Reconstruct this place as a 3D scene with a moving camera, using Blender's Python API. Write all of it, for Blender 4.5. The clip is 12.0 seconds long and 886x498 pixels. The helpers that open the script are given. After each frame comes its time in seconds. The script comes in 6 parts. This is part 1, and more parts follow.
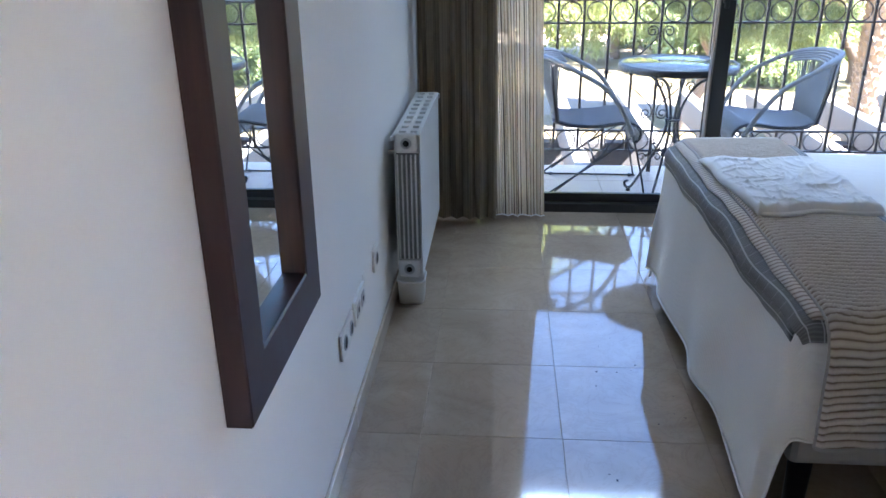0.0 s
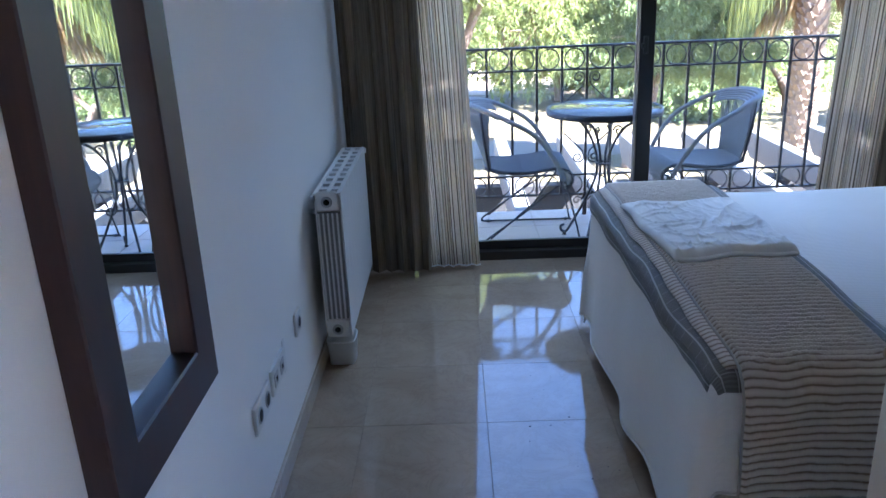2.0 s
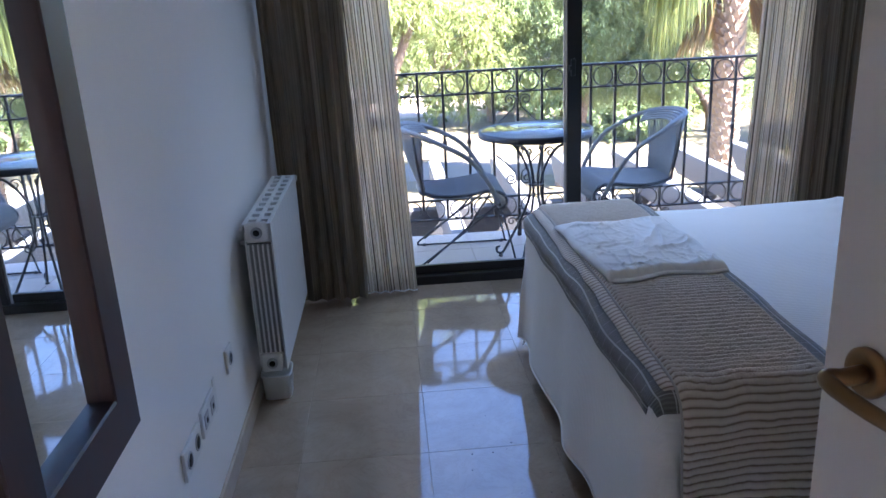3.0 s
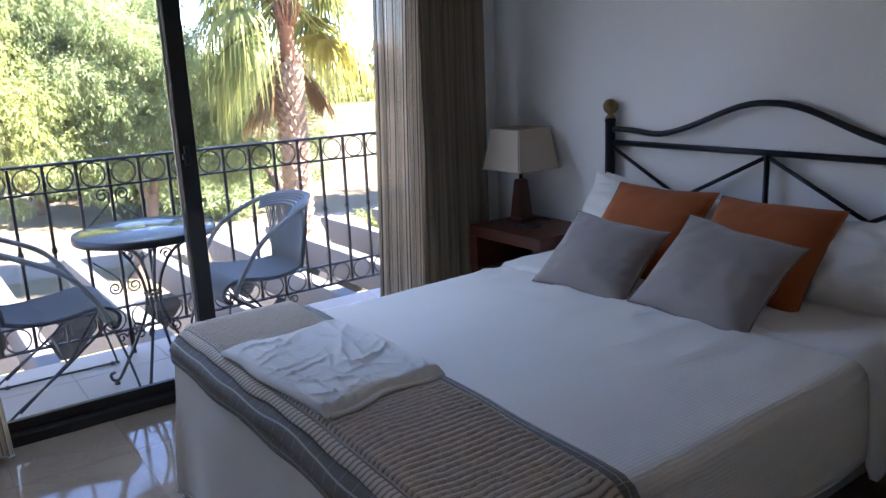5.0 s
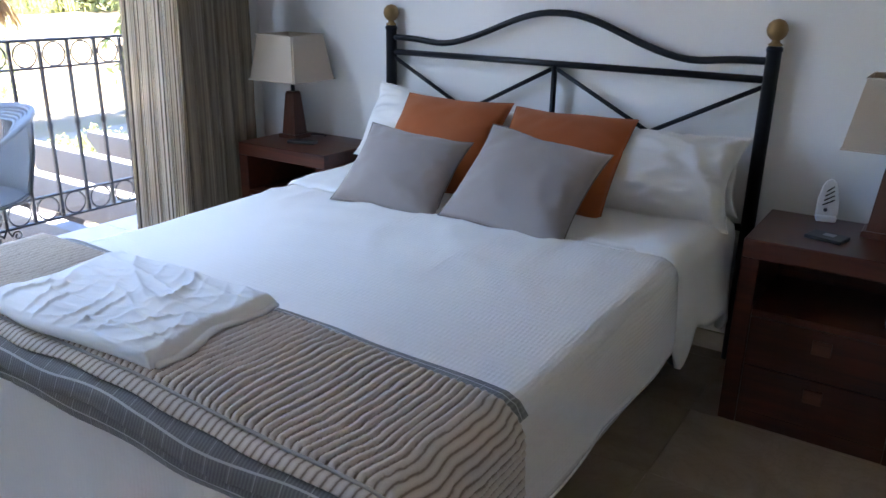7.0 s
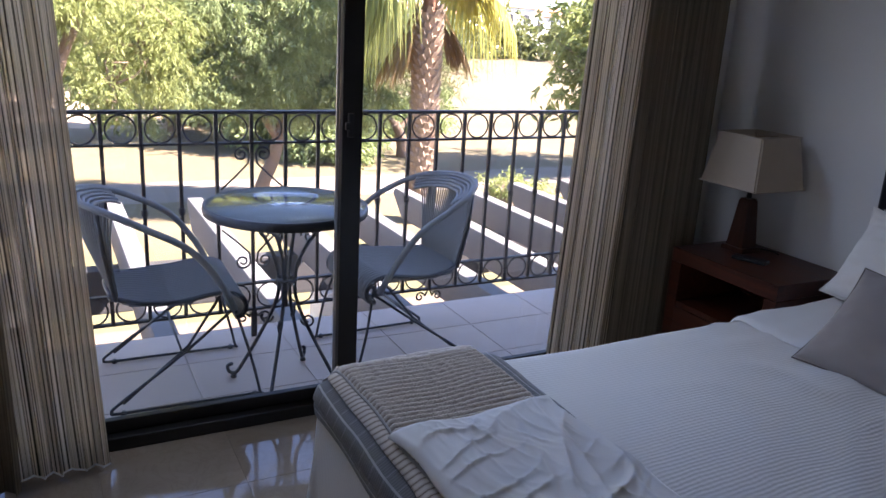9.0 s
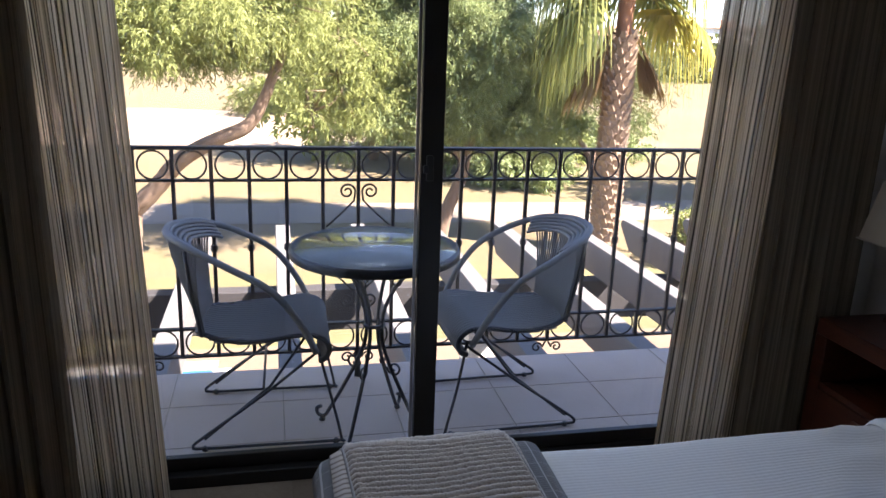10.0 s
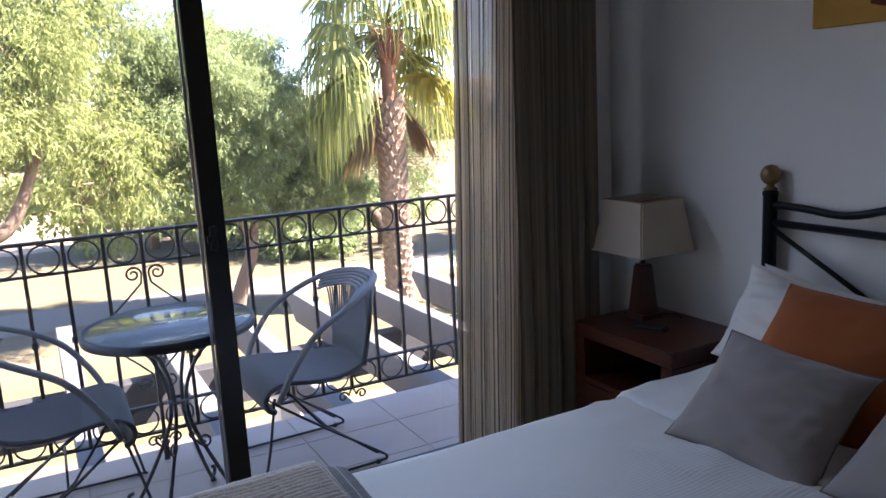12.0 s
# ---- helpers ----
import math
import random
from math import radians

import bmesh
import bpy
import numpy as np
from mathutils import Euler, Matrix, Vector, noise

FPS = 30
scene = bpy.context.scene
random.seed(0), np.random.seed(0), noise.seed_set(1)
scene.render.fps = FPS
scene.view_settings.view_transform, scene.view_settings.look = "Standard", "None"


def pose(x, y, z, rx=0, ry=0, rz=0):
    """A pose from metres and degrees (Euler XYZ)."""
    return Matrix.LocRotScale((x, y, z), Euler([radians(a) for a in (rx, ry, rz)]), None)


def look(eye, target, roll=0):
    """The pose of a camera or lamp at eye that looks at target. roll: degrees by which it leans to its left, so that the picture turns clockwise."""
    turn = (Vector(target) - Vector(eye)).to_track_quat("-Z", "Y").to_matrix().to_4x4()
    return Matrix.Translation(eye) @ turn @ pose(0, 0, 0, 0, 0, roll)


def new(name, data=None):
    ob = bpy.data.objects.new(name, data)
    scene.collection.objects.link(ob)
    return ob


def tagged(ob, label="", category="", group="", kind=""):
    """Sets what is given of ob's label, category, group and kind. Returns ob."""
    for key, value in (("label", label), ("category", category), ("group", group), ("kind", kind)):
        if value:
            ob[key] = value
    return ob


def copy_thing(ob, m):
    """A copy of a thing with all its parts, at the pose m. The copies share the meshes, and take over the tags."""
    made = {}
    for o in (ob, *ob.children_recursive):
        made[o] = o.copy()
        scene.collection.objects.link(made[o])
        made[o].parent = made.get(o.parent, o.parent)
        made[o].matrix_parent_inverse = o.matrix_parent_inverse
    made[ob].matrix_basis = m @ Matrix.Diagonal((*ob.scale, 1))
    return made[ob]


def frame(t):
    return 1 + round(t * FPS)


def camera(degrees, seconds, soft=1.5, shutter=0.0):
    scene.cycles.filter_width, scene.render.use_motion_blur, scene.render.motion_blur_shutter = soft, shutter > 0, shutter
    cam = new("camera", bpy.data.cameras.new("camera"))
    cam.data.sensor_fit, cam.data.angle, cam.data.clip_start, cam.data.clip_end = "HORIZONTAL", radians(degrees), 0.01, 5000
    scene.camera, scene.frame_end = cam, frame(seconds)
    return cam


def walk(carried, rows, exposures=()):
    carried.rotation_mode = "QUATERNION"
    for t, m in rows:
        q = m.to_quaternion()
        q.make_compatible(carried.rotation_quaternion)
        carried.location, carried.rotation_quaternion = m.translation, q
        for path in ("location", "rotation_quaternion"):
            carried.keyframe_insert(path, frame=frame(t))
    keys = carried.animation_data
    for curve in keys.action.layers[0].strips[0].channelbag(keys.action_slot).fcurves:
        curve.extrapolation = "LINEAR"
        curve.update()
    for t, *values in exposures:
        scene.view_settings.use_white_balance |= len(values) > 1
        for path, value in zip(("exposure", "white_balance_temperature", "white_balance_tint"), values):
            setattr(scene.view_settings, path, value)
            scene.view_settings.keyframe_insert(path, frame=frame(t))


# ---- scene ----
cam = camera(59.7, 12.0)
PATH = [
    (0, (0.419, 0.106, 1.357), (0.273, 1.952, 0.601), -0.7),
    (0.5, (0.448, 0.153, 1.365), (0.297, 2.01, 0.64), -0.8),
    (1, (0.487, 0.167, 1.36), (0.338, 2.039, 0.674), -1.7),
    (1.5, (0.499, 0.177, 1.368), (0.391, 2.062, 0.708), -1.9),
    (2, (0.534, 0.173, 1.375), (0.495, 2.064, 0.724), -2.4),
    (2.5, (0.559, 0.175, 1.388), (0.584, 2.069, 0.747), -2.7),
    (2.7, (0.56, 0.184, 1.378), (0.612, 2.08, 0.745), -2.7),
    (4.3, (0.398, 0.483, 1.398), (1.152, 2.286, 0.973), -2.9),
    (4.5, (0.389, 0.543, 1.4), (1.258, 2.292, 0.968), -2.4),
    (5, (0.427, 0.718, 1.385), (1.561, 2.299, 0.92), -2.5),
    (5.5, (0.443, 0.822, 1.401), (1.905, 2.09, 0.896), -1.6),
    (6, (0.426, 0.941, 1.375), (2.111, 1.857, 0.81), -2.0),
    (6.5, (0.406, 1.021, 1.313), (2.09, 1.897, 0.686), -1.3),
    (7, (0.375, 1.053, 1.298), (1.958, 2.086, 0.643), 1.0),
    (7.5, (0.327, 1.083, 1.314), (1.667, 2.424, 0.677), 0.7),
    (7.7, (0.318, 1.107, 1.319), (1.568, 2.545, 0.709), 1.1),
    (9.5, (0.745, 1.606, 1.44), (1.456, 3.386, 0.87), 2.9),
    (10, (0.984, 1.617, 1.456), (1.407, 3.499, 0.926), 2.1),
    (10.5, (1.131, 1.591, 1.514), (1.365, 3.557, 1.229), 2.4),
    (11, (1.179, 1.58, 1.592), (1.347, 3.571, 1.488), 1.6),
    (11.5, (1.066, 1.507, 1.526), (1.57, 3.436, 1.362), -1.0),
    (12, (0.948, 1.382, 1.453), (1.868, 3.12, 1.086), -3.0),
]
# seconds, stops, kelvin, tint: the camera brightens for the bed and darkens for the window
EXPOSURES = [(0, 4.95, 6050, 21), (0.5, 4.85, 5800, 21), (1.0, 4.55, 5500, 20), (1.5, 4.38, 5300, 20), (2.5, 4.46, 5550, 24), (4.5, 4.13, 6000, 28), (5.5, 4.26, 6250, 29), (6.5, 5.36, 6150, 23), (7.0, 5.18, 6250, 24), (7.5, 4.48, 6100, 27), (9.5, 3.38, 6750, 33), (10.5, 3.0, 6850, 25), (11, 2.95, 6850, 25), (12, 3.48, 6450, 30)]
walk(cam, [(t, look(eye, target, roll)) for t, eye, target, roll in PATH], EXPOSURES)

# ---- daylight: sun from behind the house, over its east end, clear sky ----
SUN_FROM = Vector((0.62, -0.38, 0.75)).normalized()
world = bpy.data.worlds.new("sky")
scene.world = world
world.use_nodes = True
sky = world.node_tree.nodes.new("ShaderNodeTexSky")
sky.sky_type = "NISHITA"
sky.sun_disc = False
sky.sun_elevation = math.asin(SUN_FROM.z)
sky.sun_rotation = math.atan2(SUN_FROM.x, SUN_FROM.y)
sky.dust_density = 0.0
sky.air_density = 0.75
sky.ozone_density = 1.2
world.node_tree.nodes["Background"].inputs["Strength"].default_value = 0.072
world.node_tree.links.new(sky.outputs[0], world.node_tree.nodes["Background"].inputs["Color"])
sun_data = bpy.data.lights.new("sun", "SUN")
sun_data.energy, sun_data.angle, sun_data.color = 5.0, radians(0.5), (1.0, 0.93, 0.82)
sun = new("sun", sun_data)
sun.matrix_world = look(SUN_FROM * 40, (0, 0, 0))

# stands in for the high sky, in the head of the window opening
sky_strip = bpy.data.lights.new("window_sky_light", "AREA")
sky_strip.shape, sky_strip.size, sky_strip.size_y = "RECTANGLE", 1.5, 0.11
sky_strip.energy, sky_strip.color = 1.25, (0.56, 0.79, 1.0)
sky_strip.spread = radians(125)
strip = new("window_sky_light", sky_strip)
strip.matrix_world = look((1.35, 4.085, 2.045), (1.35, 2.0, 0.3))


# ---- materials ----
class Nodes:
    """A short way to wire a node material."""

    def __init__(self, name):
        self.mat = bpy.data.materials.new(name)
        self.mat.use_nodes = True
        self.tree = self.mat.node_tree
        self.bsdf = self.tree.nodes["Principled BSDF"]
        self.out = self.tree.nodes["Material Output"]
        self.coord = self.tree.nodes.new("ShaderNodeTexCoord")

    def add(self, kind, **sockets):
        n = self.tree.nodes.new(kind)
        for key, value in sockets.items():
            self.put(n.inputs[key.replace("_", " ")], value)
        return n

    def put(self, socket, value):
        if isinstance(value, bpy.types.NodeSocket):
            self.tree.links.new(value, socket)
        else:
            socket.default_value = value

    def noise(self, scale, detail=4.0, rough=0.55, vector=None, distortion=0.0):
        n = self.add("ShaderNodeTexNoise", Scale=scale, Detail=detail, Roughness=rough, Distortion=distortion)
        self.put(n.inputs["Vector"], vector if vector is not None else self.coord.outputs["Object"])
        return n.outputs["Fac"]

    def ramp(self, fac, *stops):
        n = self.add("ShaderNodeValToRGB", Fac=fac)
        el = n.color_ramp.elements
        while len(el) < len(stops):
            el.new(0.5)
        for e, (pos, col) in zip(el, stops):
            e.position = pos
            e.color = (*col, 1) if len(col) == 3 else col
        return n.outputs["Color"]

    def math(self, op, a, b=0.0, c=0.0):
        n = self.tree.nodes.new("ShaderNodeMath")
        n.operation = op
        for s, v in zip(n.inputs, (a, b, c)):
            self.put(s, v)
        return n.outputs[0]

    def mix(self, fac, a, b, blend="MIX"):
        n = self.tree.nodes.new("ShaderNodeMix")
        n.data_type, n.blend_type = "RGBA", blend
        self.put(n.inputs[0], fac)
        self.put(n.inputs[6], (*a, 1) if isinstance(a, tuple) and len(a) == 3 else a)
        self.put(n.inputs[7], (*b, 1) if isinstance(b, tuple) and len(b) == 3 else b)
        return n.outputs[2]

    def bump(self, height, strength=0.3, distance=0.002):
        n = self.add("ShaderNodeBump", Height=height, Strength=strength, Distance=distance)
        self.put(self.bsdf.inputs["Normal"], n.outputs[0])
        return n.outputs[0]

    def stretch(self, sx, sy, sz, source="Object"):
        n = self.add("ShaderNodeMapping", Vector=self.coord.outputs[source], Scale=(sx, sy, sz))
        return n.outputs[0]

    def random(self):
        return self.tree.nodes.new("ShaderNodeObjectInfo").outputs["Random"]

    def done(self, color, rough=0.6, metal=0.0, **more):
        b = self.bsdf
        self.put(b.inputs["Base Color"], (*color, 1) if isinstance(color, tuple) and len(color) == 3 else color)
        self.put(b.inputs["Roughness"], rough)
        self.put(b.inputs["Metallic"], metal)
        for key, value in more.items():
            self.put(b.inputs[key.replace("_", " ")], value)
        return self.mat


def scaled(col, k):
    return tuple(min(1.0, c * k) for c in col)


def plain(name, col, rough=0.6, metal=0.0, grain=60.0, vary=0.08, bump=0.1, depth=0.001, **more):
    """A surface with fine grain and broad unevenness round one base colour."""
    n = Nodes(name)
    fine, broad = n.noise(grain), n.noise(2.3, 3)
    c = n.mix(n.math("MULTIPLY", broad, 1.0), scaled(col, 1 - vary), scaled(col, 1 + vary))
    c = n.mix(n.math("MULTIPLY", fine, 0.35), c, n.mix(0.5, c, scaled(col, 1 - 2 * vary)))
    if bump:
        n.bump(fine, bump, depth)
    r = n.math("ADD", n.math("MULTIPLY", broad, 0.16), rough - 0.08)
    return n.done(c, r, metal, **more)


def wood(name, dark, light, along="Z", rough=0.35, scale=1.0):
    n = Nodes(name)
    s = {"X": (2, 30, 30), "Y": (30, 2, 30), "Z": (30, 30, 2)}[along]
    v = n.stretch(*[scale * k for k in s])
    grain = n.noise(1.0, 6, 0.65, v, 0.8)
    blotch = n.noise(5 * scale, 2)
    c = n.ramp(grain, (0.25, dark), (0.6, light), (0.8, scaled(light, 1.15)))
    c = n.mix(n.math("MULTIPLY", blotch, 0.5), c, dark)
    n.bump(grain, 0.12, 0.0006)
    return n.done(c, n.math("ADD", n.math("MULTIPLY", grain, 0.15), rough - 0.07))


def cloth(name, col, weave=900.0, vary=0.06, rough=0.9, wrinkle=0.15, sheen=0.2, random_vary=0.0, lines=None):
    """Woven fabric: threads, slight blotches, wrinkles; lines: spacing and depth of a woven rib across y."""
    n = Nodes(name)
    warp = n.noise(1.0, 2, 0.5, n.stretch(weave, weave * 0.12, weave * 0.12))
    weft = n.noise(1.0, 2, 0.5, n.stretch(weave * 0.12, weave, weave * 0.12))
    thread = n.math("MAXIMUM", warp, weft)
    broad = n.noise(7.0, 4)
    c = n.mix(broad, scaled(col, 1 - vary), scaled(col, 1 + vary))
    c = n.mix(n.math("MULTIPLY", thread, 0.4), c, scaled(col, 1 - 2.2 * vary))
    h = n.math("ADD", n.math("MULTIPLY", thread, 0.25), n.math("MULTIPLY", broad, wrinkle * 6))
    if lines:
        sep = n.add("ShaderNodeSeparateXYZ", Vector=n.coord.outputs["UV"])
        wob = n.math("MULTIPLY", n.noise(6.0, 3), 0.022)
        rib = n.math("SINE", n.math("MULTIPLY", n.math("ADD", sep.outputs["Y"], wob), 2 * math.pi / lines[0]))
        dash = n.math("SINE", n.math("MULTIPLY", sep.outputs["X"], 2 * math.pi / (lines[0] * 1.6)))
        h = n.math("ADD", h, n.math("MULTIPLY", n.math("ADD", rib, n.math("MULTIPLY", dash, 0.18)), lines[1]))
    n.bump(h, 0.35, 0.002)
    return n.done(c, rough, 0.0, Sheen_Weight=sheen, Sheen_Roughness=0.5)


def marble(name, light, dark, vein, rough=0.08, gloss=0.5):
    n = Nodes(name)
    rnd = n.random()
    shift = n.add("ShaderNodeCombineXYZ", X=n.math("MULTIPLY", rnd, 37.0), Y=n.math("MULTIPLY", rnd, 91.0), Z=0.0)
    v = n.add("ShaderNodeVectorMath")
    n.put(v.inputs[0], n.coord.outputs["Object"])
    n.put(v.inputs[1], shift.outputs[0])
    cloud = n.noise(3.2, 6, 0.6, v.outputs[0], 1.2)
    fine = n.noise(38, 5, 0.6, v.outputs[0])
    veins = n.noise(5.0, 8, 0.7, v.outputs[0], 2.5)
    c = n.ramp(cloud, (0.3, dark), (0.7, light))
    c = n.mix(n.math("MULTIPLY", fine, 0.3), c, dark)
    band = n.math("SUBTRACT", 1.0, n.math("MULTIPLY", n.math("ABSOLUTE", n.math("SUBTRACT", veins, 0.5)), 28.0))
    c = n.mix(n.math("MULTIPLY", n.math("MAXIMUM", band, 0.0), 0.22), c, vein)
    c = n.mix(n.math("MULTIPLY", n.math("SUBTRACT", rnd, 0.5), 0.35), c, scaled(dark, 0.85))
    smear = n.noise(6.0, 4, 0.7)
    return n.done(c, n.math("ADD", n.math("MULTIPLY", smear, 0.10), rough - 0.04), 0.0, Specular_IOR_Level=gloss)


def see_through(name, color, opacity, gloss=0.0, translucent=0.4):
    """Thin cloth: part of the light passes between its threads, part is scattered through them."""
    n = Nodes(name)
    t = n.tree.nodes
    clear, front, back = t.new("ShaderNodeBsdfTransparent"), t.new("ShaderNodeBsdfDiffuse"), t.new("ShaderNodeBsdfTranslucent")
    n.put(front.inputs["Color"], color if not isinstance(color, tuple) else (*color, 1))
    n.put(back.inputs["Color"], color if not isinstance(color, tuple) else (*color, 1))
    body, whole = t.new("ShaderNodeMixShader"), t.new("ShaderNodeMixShader")
    n.put(body.inputs[0], translucent)
    n.put(body.inputs[1], front.outputs[0])
    n.put(body.inputs[2], back.outputs[0])
    n.put(whole.inputs[0], opacity)
    n.put(whole.inputs[1], clear.outputs[0])
    n.put(whole.inputs[2], body.outputs[0])
    n.put(n.out.inputs["Surface"], whole.outputs[0])
    return n


def leaf(name, dark, light, translucent=0.40, scale=0.9):
    n = Nodes(name)
    geo = t = n.tree.nodes.new("ShaderNodeNewGeometry")
    broad = n.noise(scale, 3)
    mixv = n.math("ADD", n.math("MULTIPLY", geo.outputs["Random Per Island"], 0.45), n.math("MULTIPLY", broad, 0.6))
    c = n.ramp(mixv, (0.15, dark), (0.9, light))
    front, back, both = (n.tree.nodes.new(k) for k in ("ShaderNodeBsdfDiffuse", "ShaderNodeBsdfTranslucent", "ShaderNodeMixShader"))
    n.put(front.inputs["Color"], c)
    n.put(back.inputs["Color"], n.mix(0.25, c, (0.30, 0.33, 0.09)))
    n.put(both.inputs[0], translucent)
    n.put(both.inputs[1], front.outputs[0])
    n.put(both.inputs[2], back.outputs[0])
    n.put(n.out.inputs["Surface"], both.outputs[0])
    return n.mat


def pane_glass(name, tint=(0.93, 0.97, 0.98)):
    n = Nodes(name)
    clear, gloss, both = (n.tree.nodes.new(k) for k in ("ShaderNodeBsdfTransparent", "ShaderNodeBsdfGlossy", "ShaderNodeMixShader"))
    clear.inputs["Color"].default_value = (*tint, 1)
    gloss.inputs["Roughness"].default_value = 0.01
    fres = n.add("ShaderNodeFresnel", IOR=1.45)
    n.put(both.inputs[0], fres.outputs[0])
    n.put(both.inputs[1], clear.outputs[0])
    n.put(both.inputs[2], gloss.outputs[0])
    dust, dusty = n.tree.nodes.new("ShaderNodeBsdfTranslucent"), n.tree.nodes.new("ShaderNodeMixShader")
    n.put(dusty.inputs[0], n.math("MULTIPLY", n.noise(1.7, 4), 0.016))
    n.put(dusty.inputs[1], both.outputs[0])
    n.put(dusty.inputs[2], dust.outputs[0])
    n.put(n.out.inputs["Surface"], dusty.outputs[0])
    return n.mat


M_WALL = plain("painted_plaster", (0.83, 0.82, 0.80), 0.75, grain=140, vary=0.025, bump=0.12, depth=0.0008)
M_CEIL = plain("ceiling_paint", (0.85, 0.84, 0.82), 0.8, grain=120, vary=0.02, bump=0.08)
M_MARBLE = marble("polished_cream_marble", (0.46, 0.365, 0.275), (0.33, 0.25, 0.18), (0.22, 0.15, 0.10), 0.055, 0.8)
M_SKIRT = marble("skirting_marble", (0.60, 0.52, 0.44), (0.50, 0.42, 0.34), (0.40, 0.30, 0.22), 0.2)
M_GROUT = plain("grout", (0.34, 0.265, 0.195), 0.9, grain=200)
M_DOOR = plain("cream_lacquer", (0.66, 0.62, 0.57), 0.38, grain=30, vary=0.02, bump=0.04)
M_ALU = plain("dark_bronze_aluminium", (0.022, 0.020, 0.020), 0.38, 0.3, grain=220, vary=0.1, bump=0.03)
M_GLASS = pane_glass("window_glass")
M_TABLEGLASS = see_through("frosted_table_glass", (0.86, 0.93, 0.87), 0.34, translucent=0.62).mat
coat, both = M_TABLEGLASS.node_tree.nodes.new("ShaderNodeBsdfGlossy"), M_TABLEGLASS.node_tree.nodes.new("ShaderNodeMixShader")
coat.inputs["Roughness"].default_value = 0.05
gloss = M_TABLEGLASS.node_tree.nodes.new("ShaderNodeFresnel")
below = M_TABLEGLASS.node_tree.nodes["Material Output"].inputs["Surface"].links[0].from_socket
for socket, value in ((both.inputs[0], gloss.outputs[0]), (both.inputs[1], below), (both.inputs[2], coat.outputs[0]), (M_TABLEGLASS.node_tree.nodes["Material Output"].inputs["Surface"], both.outputs[0])):
    M_TABLEGLASS.node_tree.links.new(value, socket)
M_MIRROR = Nodes("silvered_mirror").done((0.86, 0.90, 0.91), 0.01, 1.0)
M_MIRRORWOOD = wood("mahogany_frame", (0.013, 0.005, 0.0045), (0.042, 0.015, 0.012), "Z", 0.46)
M_NIGHTWOOD = wood("cherry_stained_wood", (0.030, 0.0064, 0.0030), (0.095, 0.021, 0.008), "Y", 0.30)
M_PULLWOOD = wood("worn_pull_wood", (0.10, 0.036, 0.022), (0.21, 0.085, 0.05), "Y", 0.4)
M_LAMPWOOD = wood("lamp_wood", (0.045, 0.014, 0.008), (0.12, 0.042, 0.024), "Z", 0.3)
M_IRON = plain("black_iron", (0.009, 0.010, 0.014), 0.36, 0.4, grain=150, vary=0.15, bump=0.05)
M_BRASS = plain("aged_brass", (0.28, 0.17, 0.08), 0.36, 1.0, grain=90, vary=0.2, bump=0.06)
M_BRONZE = plain("antique_bronze", (0.30, 0.19, 0.085), 0.40, 0.9, grain=70, vary=0.25, bump=0.08)
M_WHITEMETAL = plain("white_enamel", (0.70, 0.71, 0.71), 0.35, grain=60, vary=0.02, bump=0.02)
M_GREYMETAL = plain("grey_rib_enamel", (0.42, 0.44, 0.46), 0.45, grain=60, vary=0.04, bump=0.03)
M_RIBGAP = plain("shadow_grey_enamel", (0.20, 0.21, 0.22), 0.5, bump=0)
M_DARKHOLE = plain("dark_recess", (0.02, 0.02, 0.022), 0.7, bump=0)
M_PLASTIC = plain("white_plastic", (0.72, 0.72, 0.70), 0.38, grain=50, vary=0.02, bump=0.02)
M_BLACKPLASTIC = plain("black_plastic", (0.015, 0.015, 0.016), 0.35, bump=0.02)
M_SILVER = plain("silver_plastic", (0.45, 0.45, 0.46), 0.35, 0.6, bump=0.02)
M_COVER = cloth("white_cotton_coverlet", (0.85, 0.83, 0.80), 700, 0.035, lines=(0.011, 0.6))
M_SHEET = cloth("white_cotton_sheet", (0.82, 0.81, 0.79), 800, 0.03, wrinkle=0.25)
M_PILLOW = cloth("white_pillow_cotton", (0.82, 0.80, 0.765), 800, 0.03, wrinkle=0.25)
M_MATTRESS = cloth("mattress_ticking", (0.42, 0.39, 0.36), 400, 0.06)
M_GREY = cloth("grey_brown_velour", (0.34, 0.295, 0.28), 500, 0.03, sheen=0.3)
M_ORANGE = cloth("burnt_orange_velour", (0.4, 0.0986, 0.0202), 500, 0.10, sheen=0.1)
M_SHADE = cloth("linen_lampshade", (0.52, 0.43, 0.335), 450, 0.06, wrinkle=0.02)


def plaid():
    n = Nodes("grey_plaid_wool")
    sep = n.add("ShaderNodeSeparateXYZ", Vector=n.coord.outputs["UV"])
    def line(v, gap, width):
        f = n.math("FRACT", n.math("DIVIDE", v, gap))
        return n.math("LESS_THAN", n.math("ABSOLUTE", n.math("SUBTRACT", f, 0.5)), width / gap / 2)
    thin = n.math("MAXIMUM", line(sep.outputs["X"], 0.031, 0.0028), n.math("MULTIPLY", line(sep.outputs["Y"], 0.052, 0.0022), 0.5))
    fuzz = n.noise(420, 3)
    rows = n.math("MULTIPLY", line(sep.outputs["Y"], 0.0075, 0.0035), 0.35)
    base = n.mix(n.math("ADD", n.math("MULTIPLY", fuzz, 0.4), rows), (0.125, 0.122, 0.122), (0.28, 0.272, 0.265))
    c = n.mix(n.math("MULTIPLY", thin, 0.75), base, (0.60, 0.59, 0.58))
    n.bump(n.math("ADD", fuzz, thin), 0.5, 0.002)
    return n.done(c, 0.95, 0.0, Sheen_Weight=0.2)


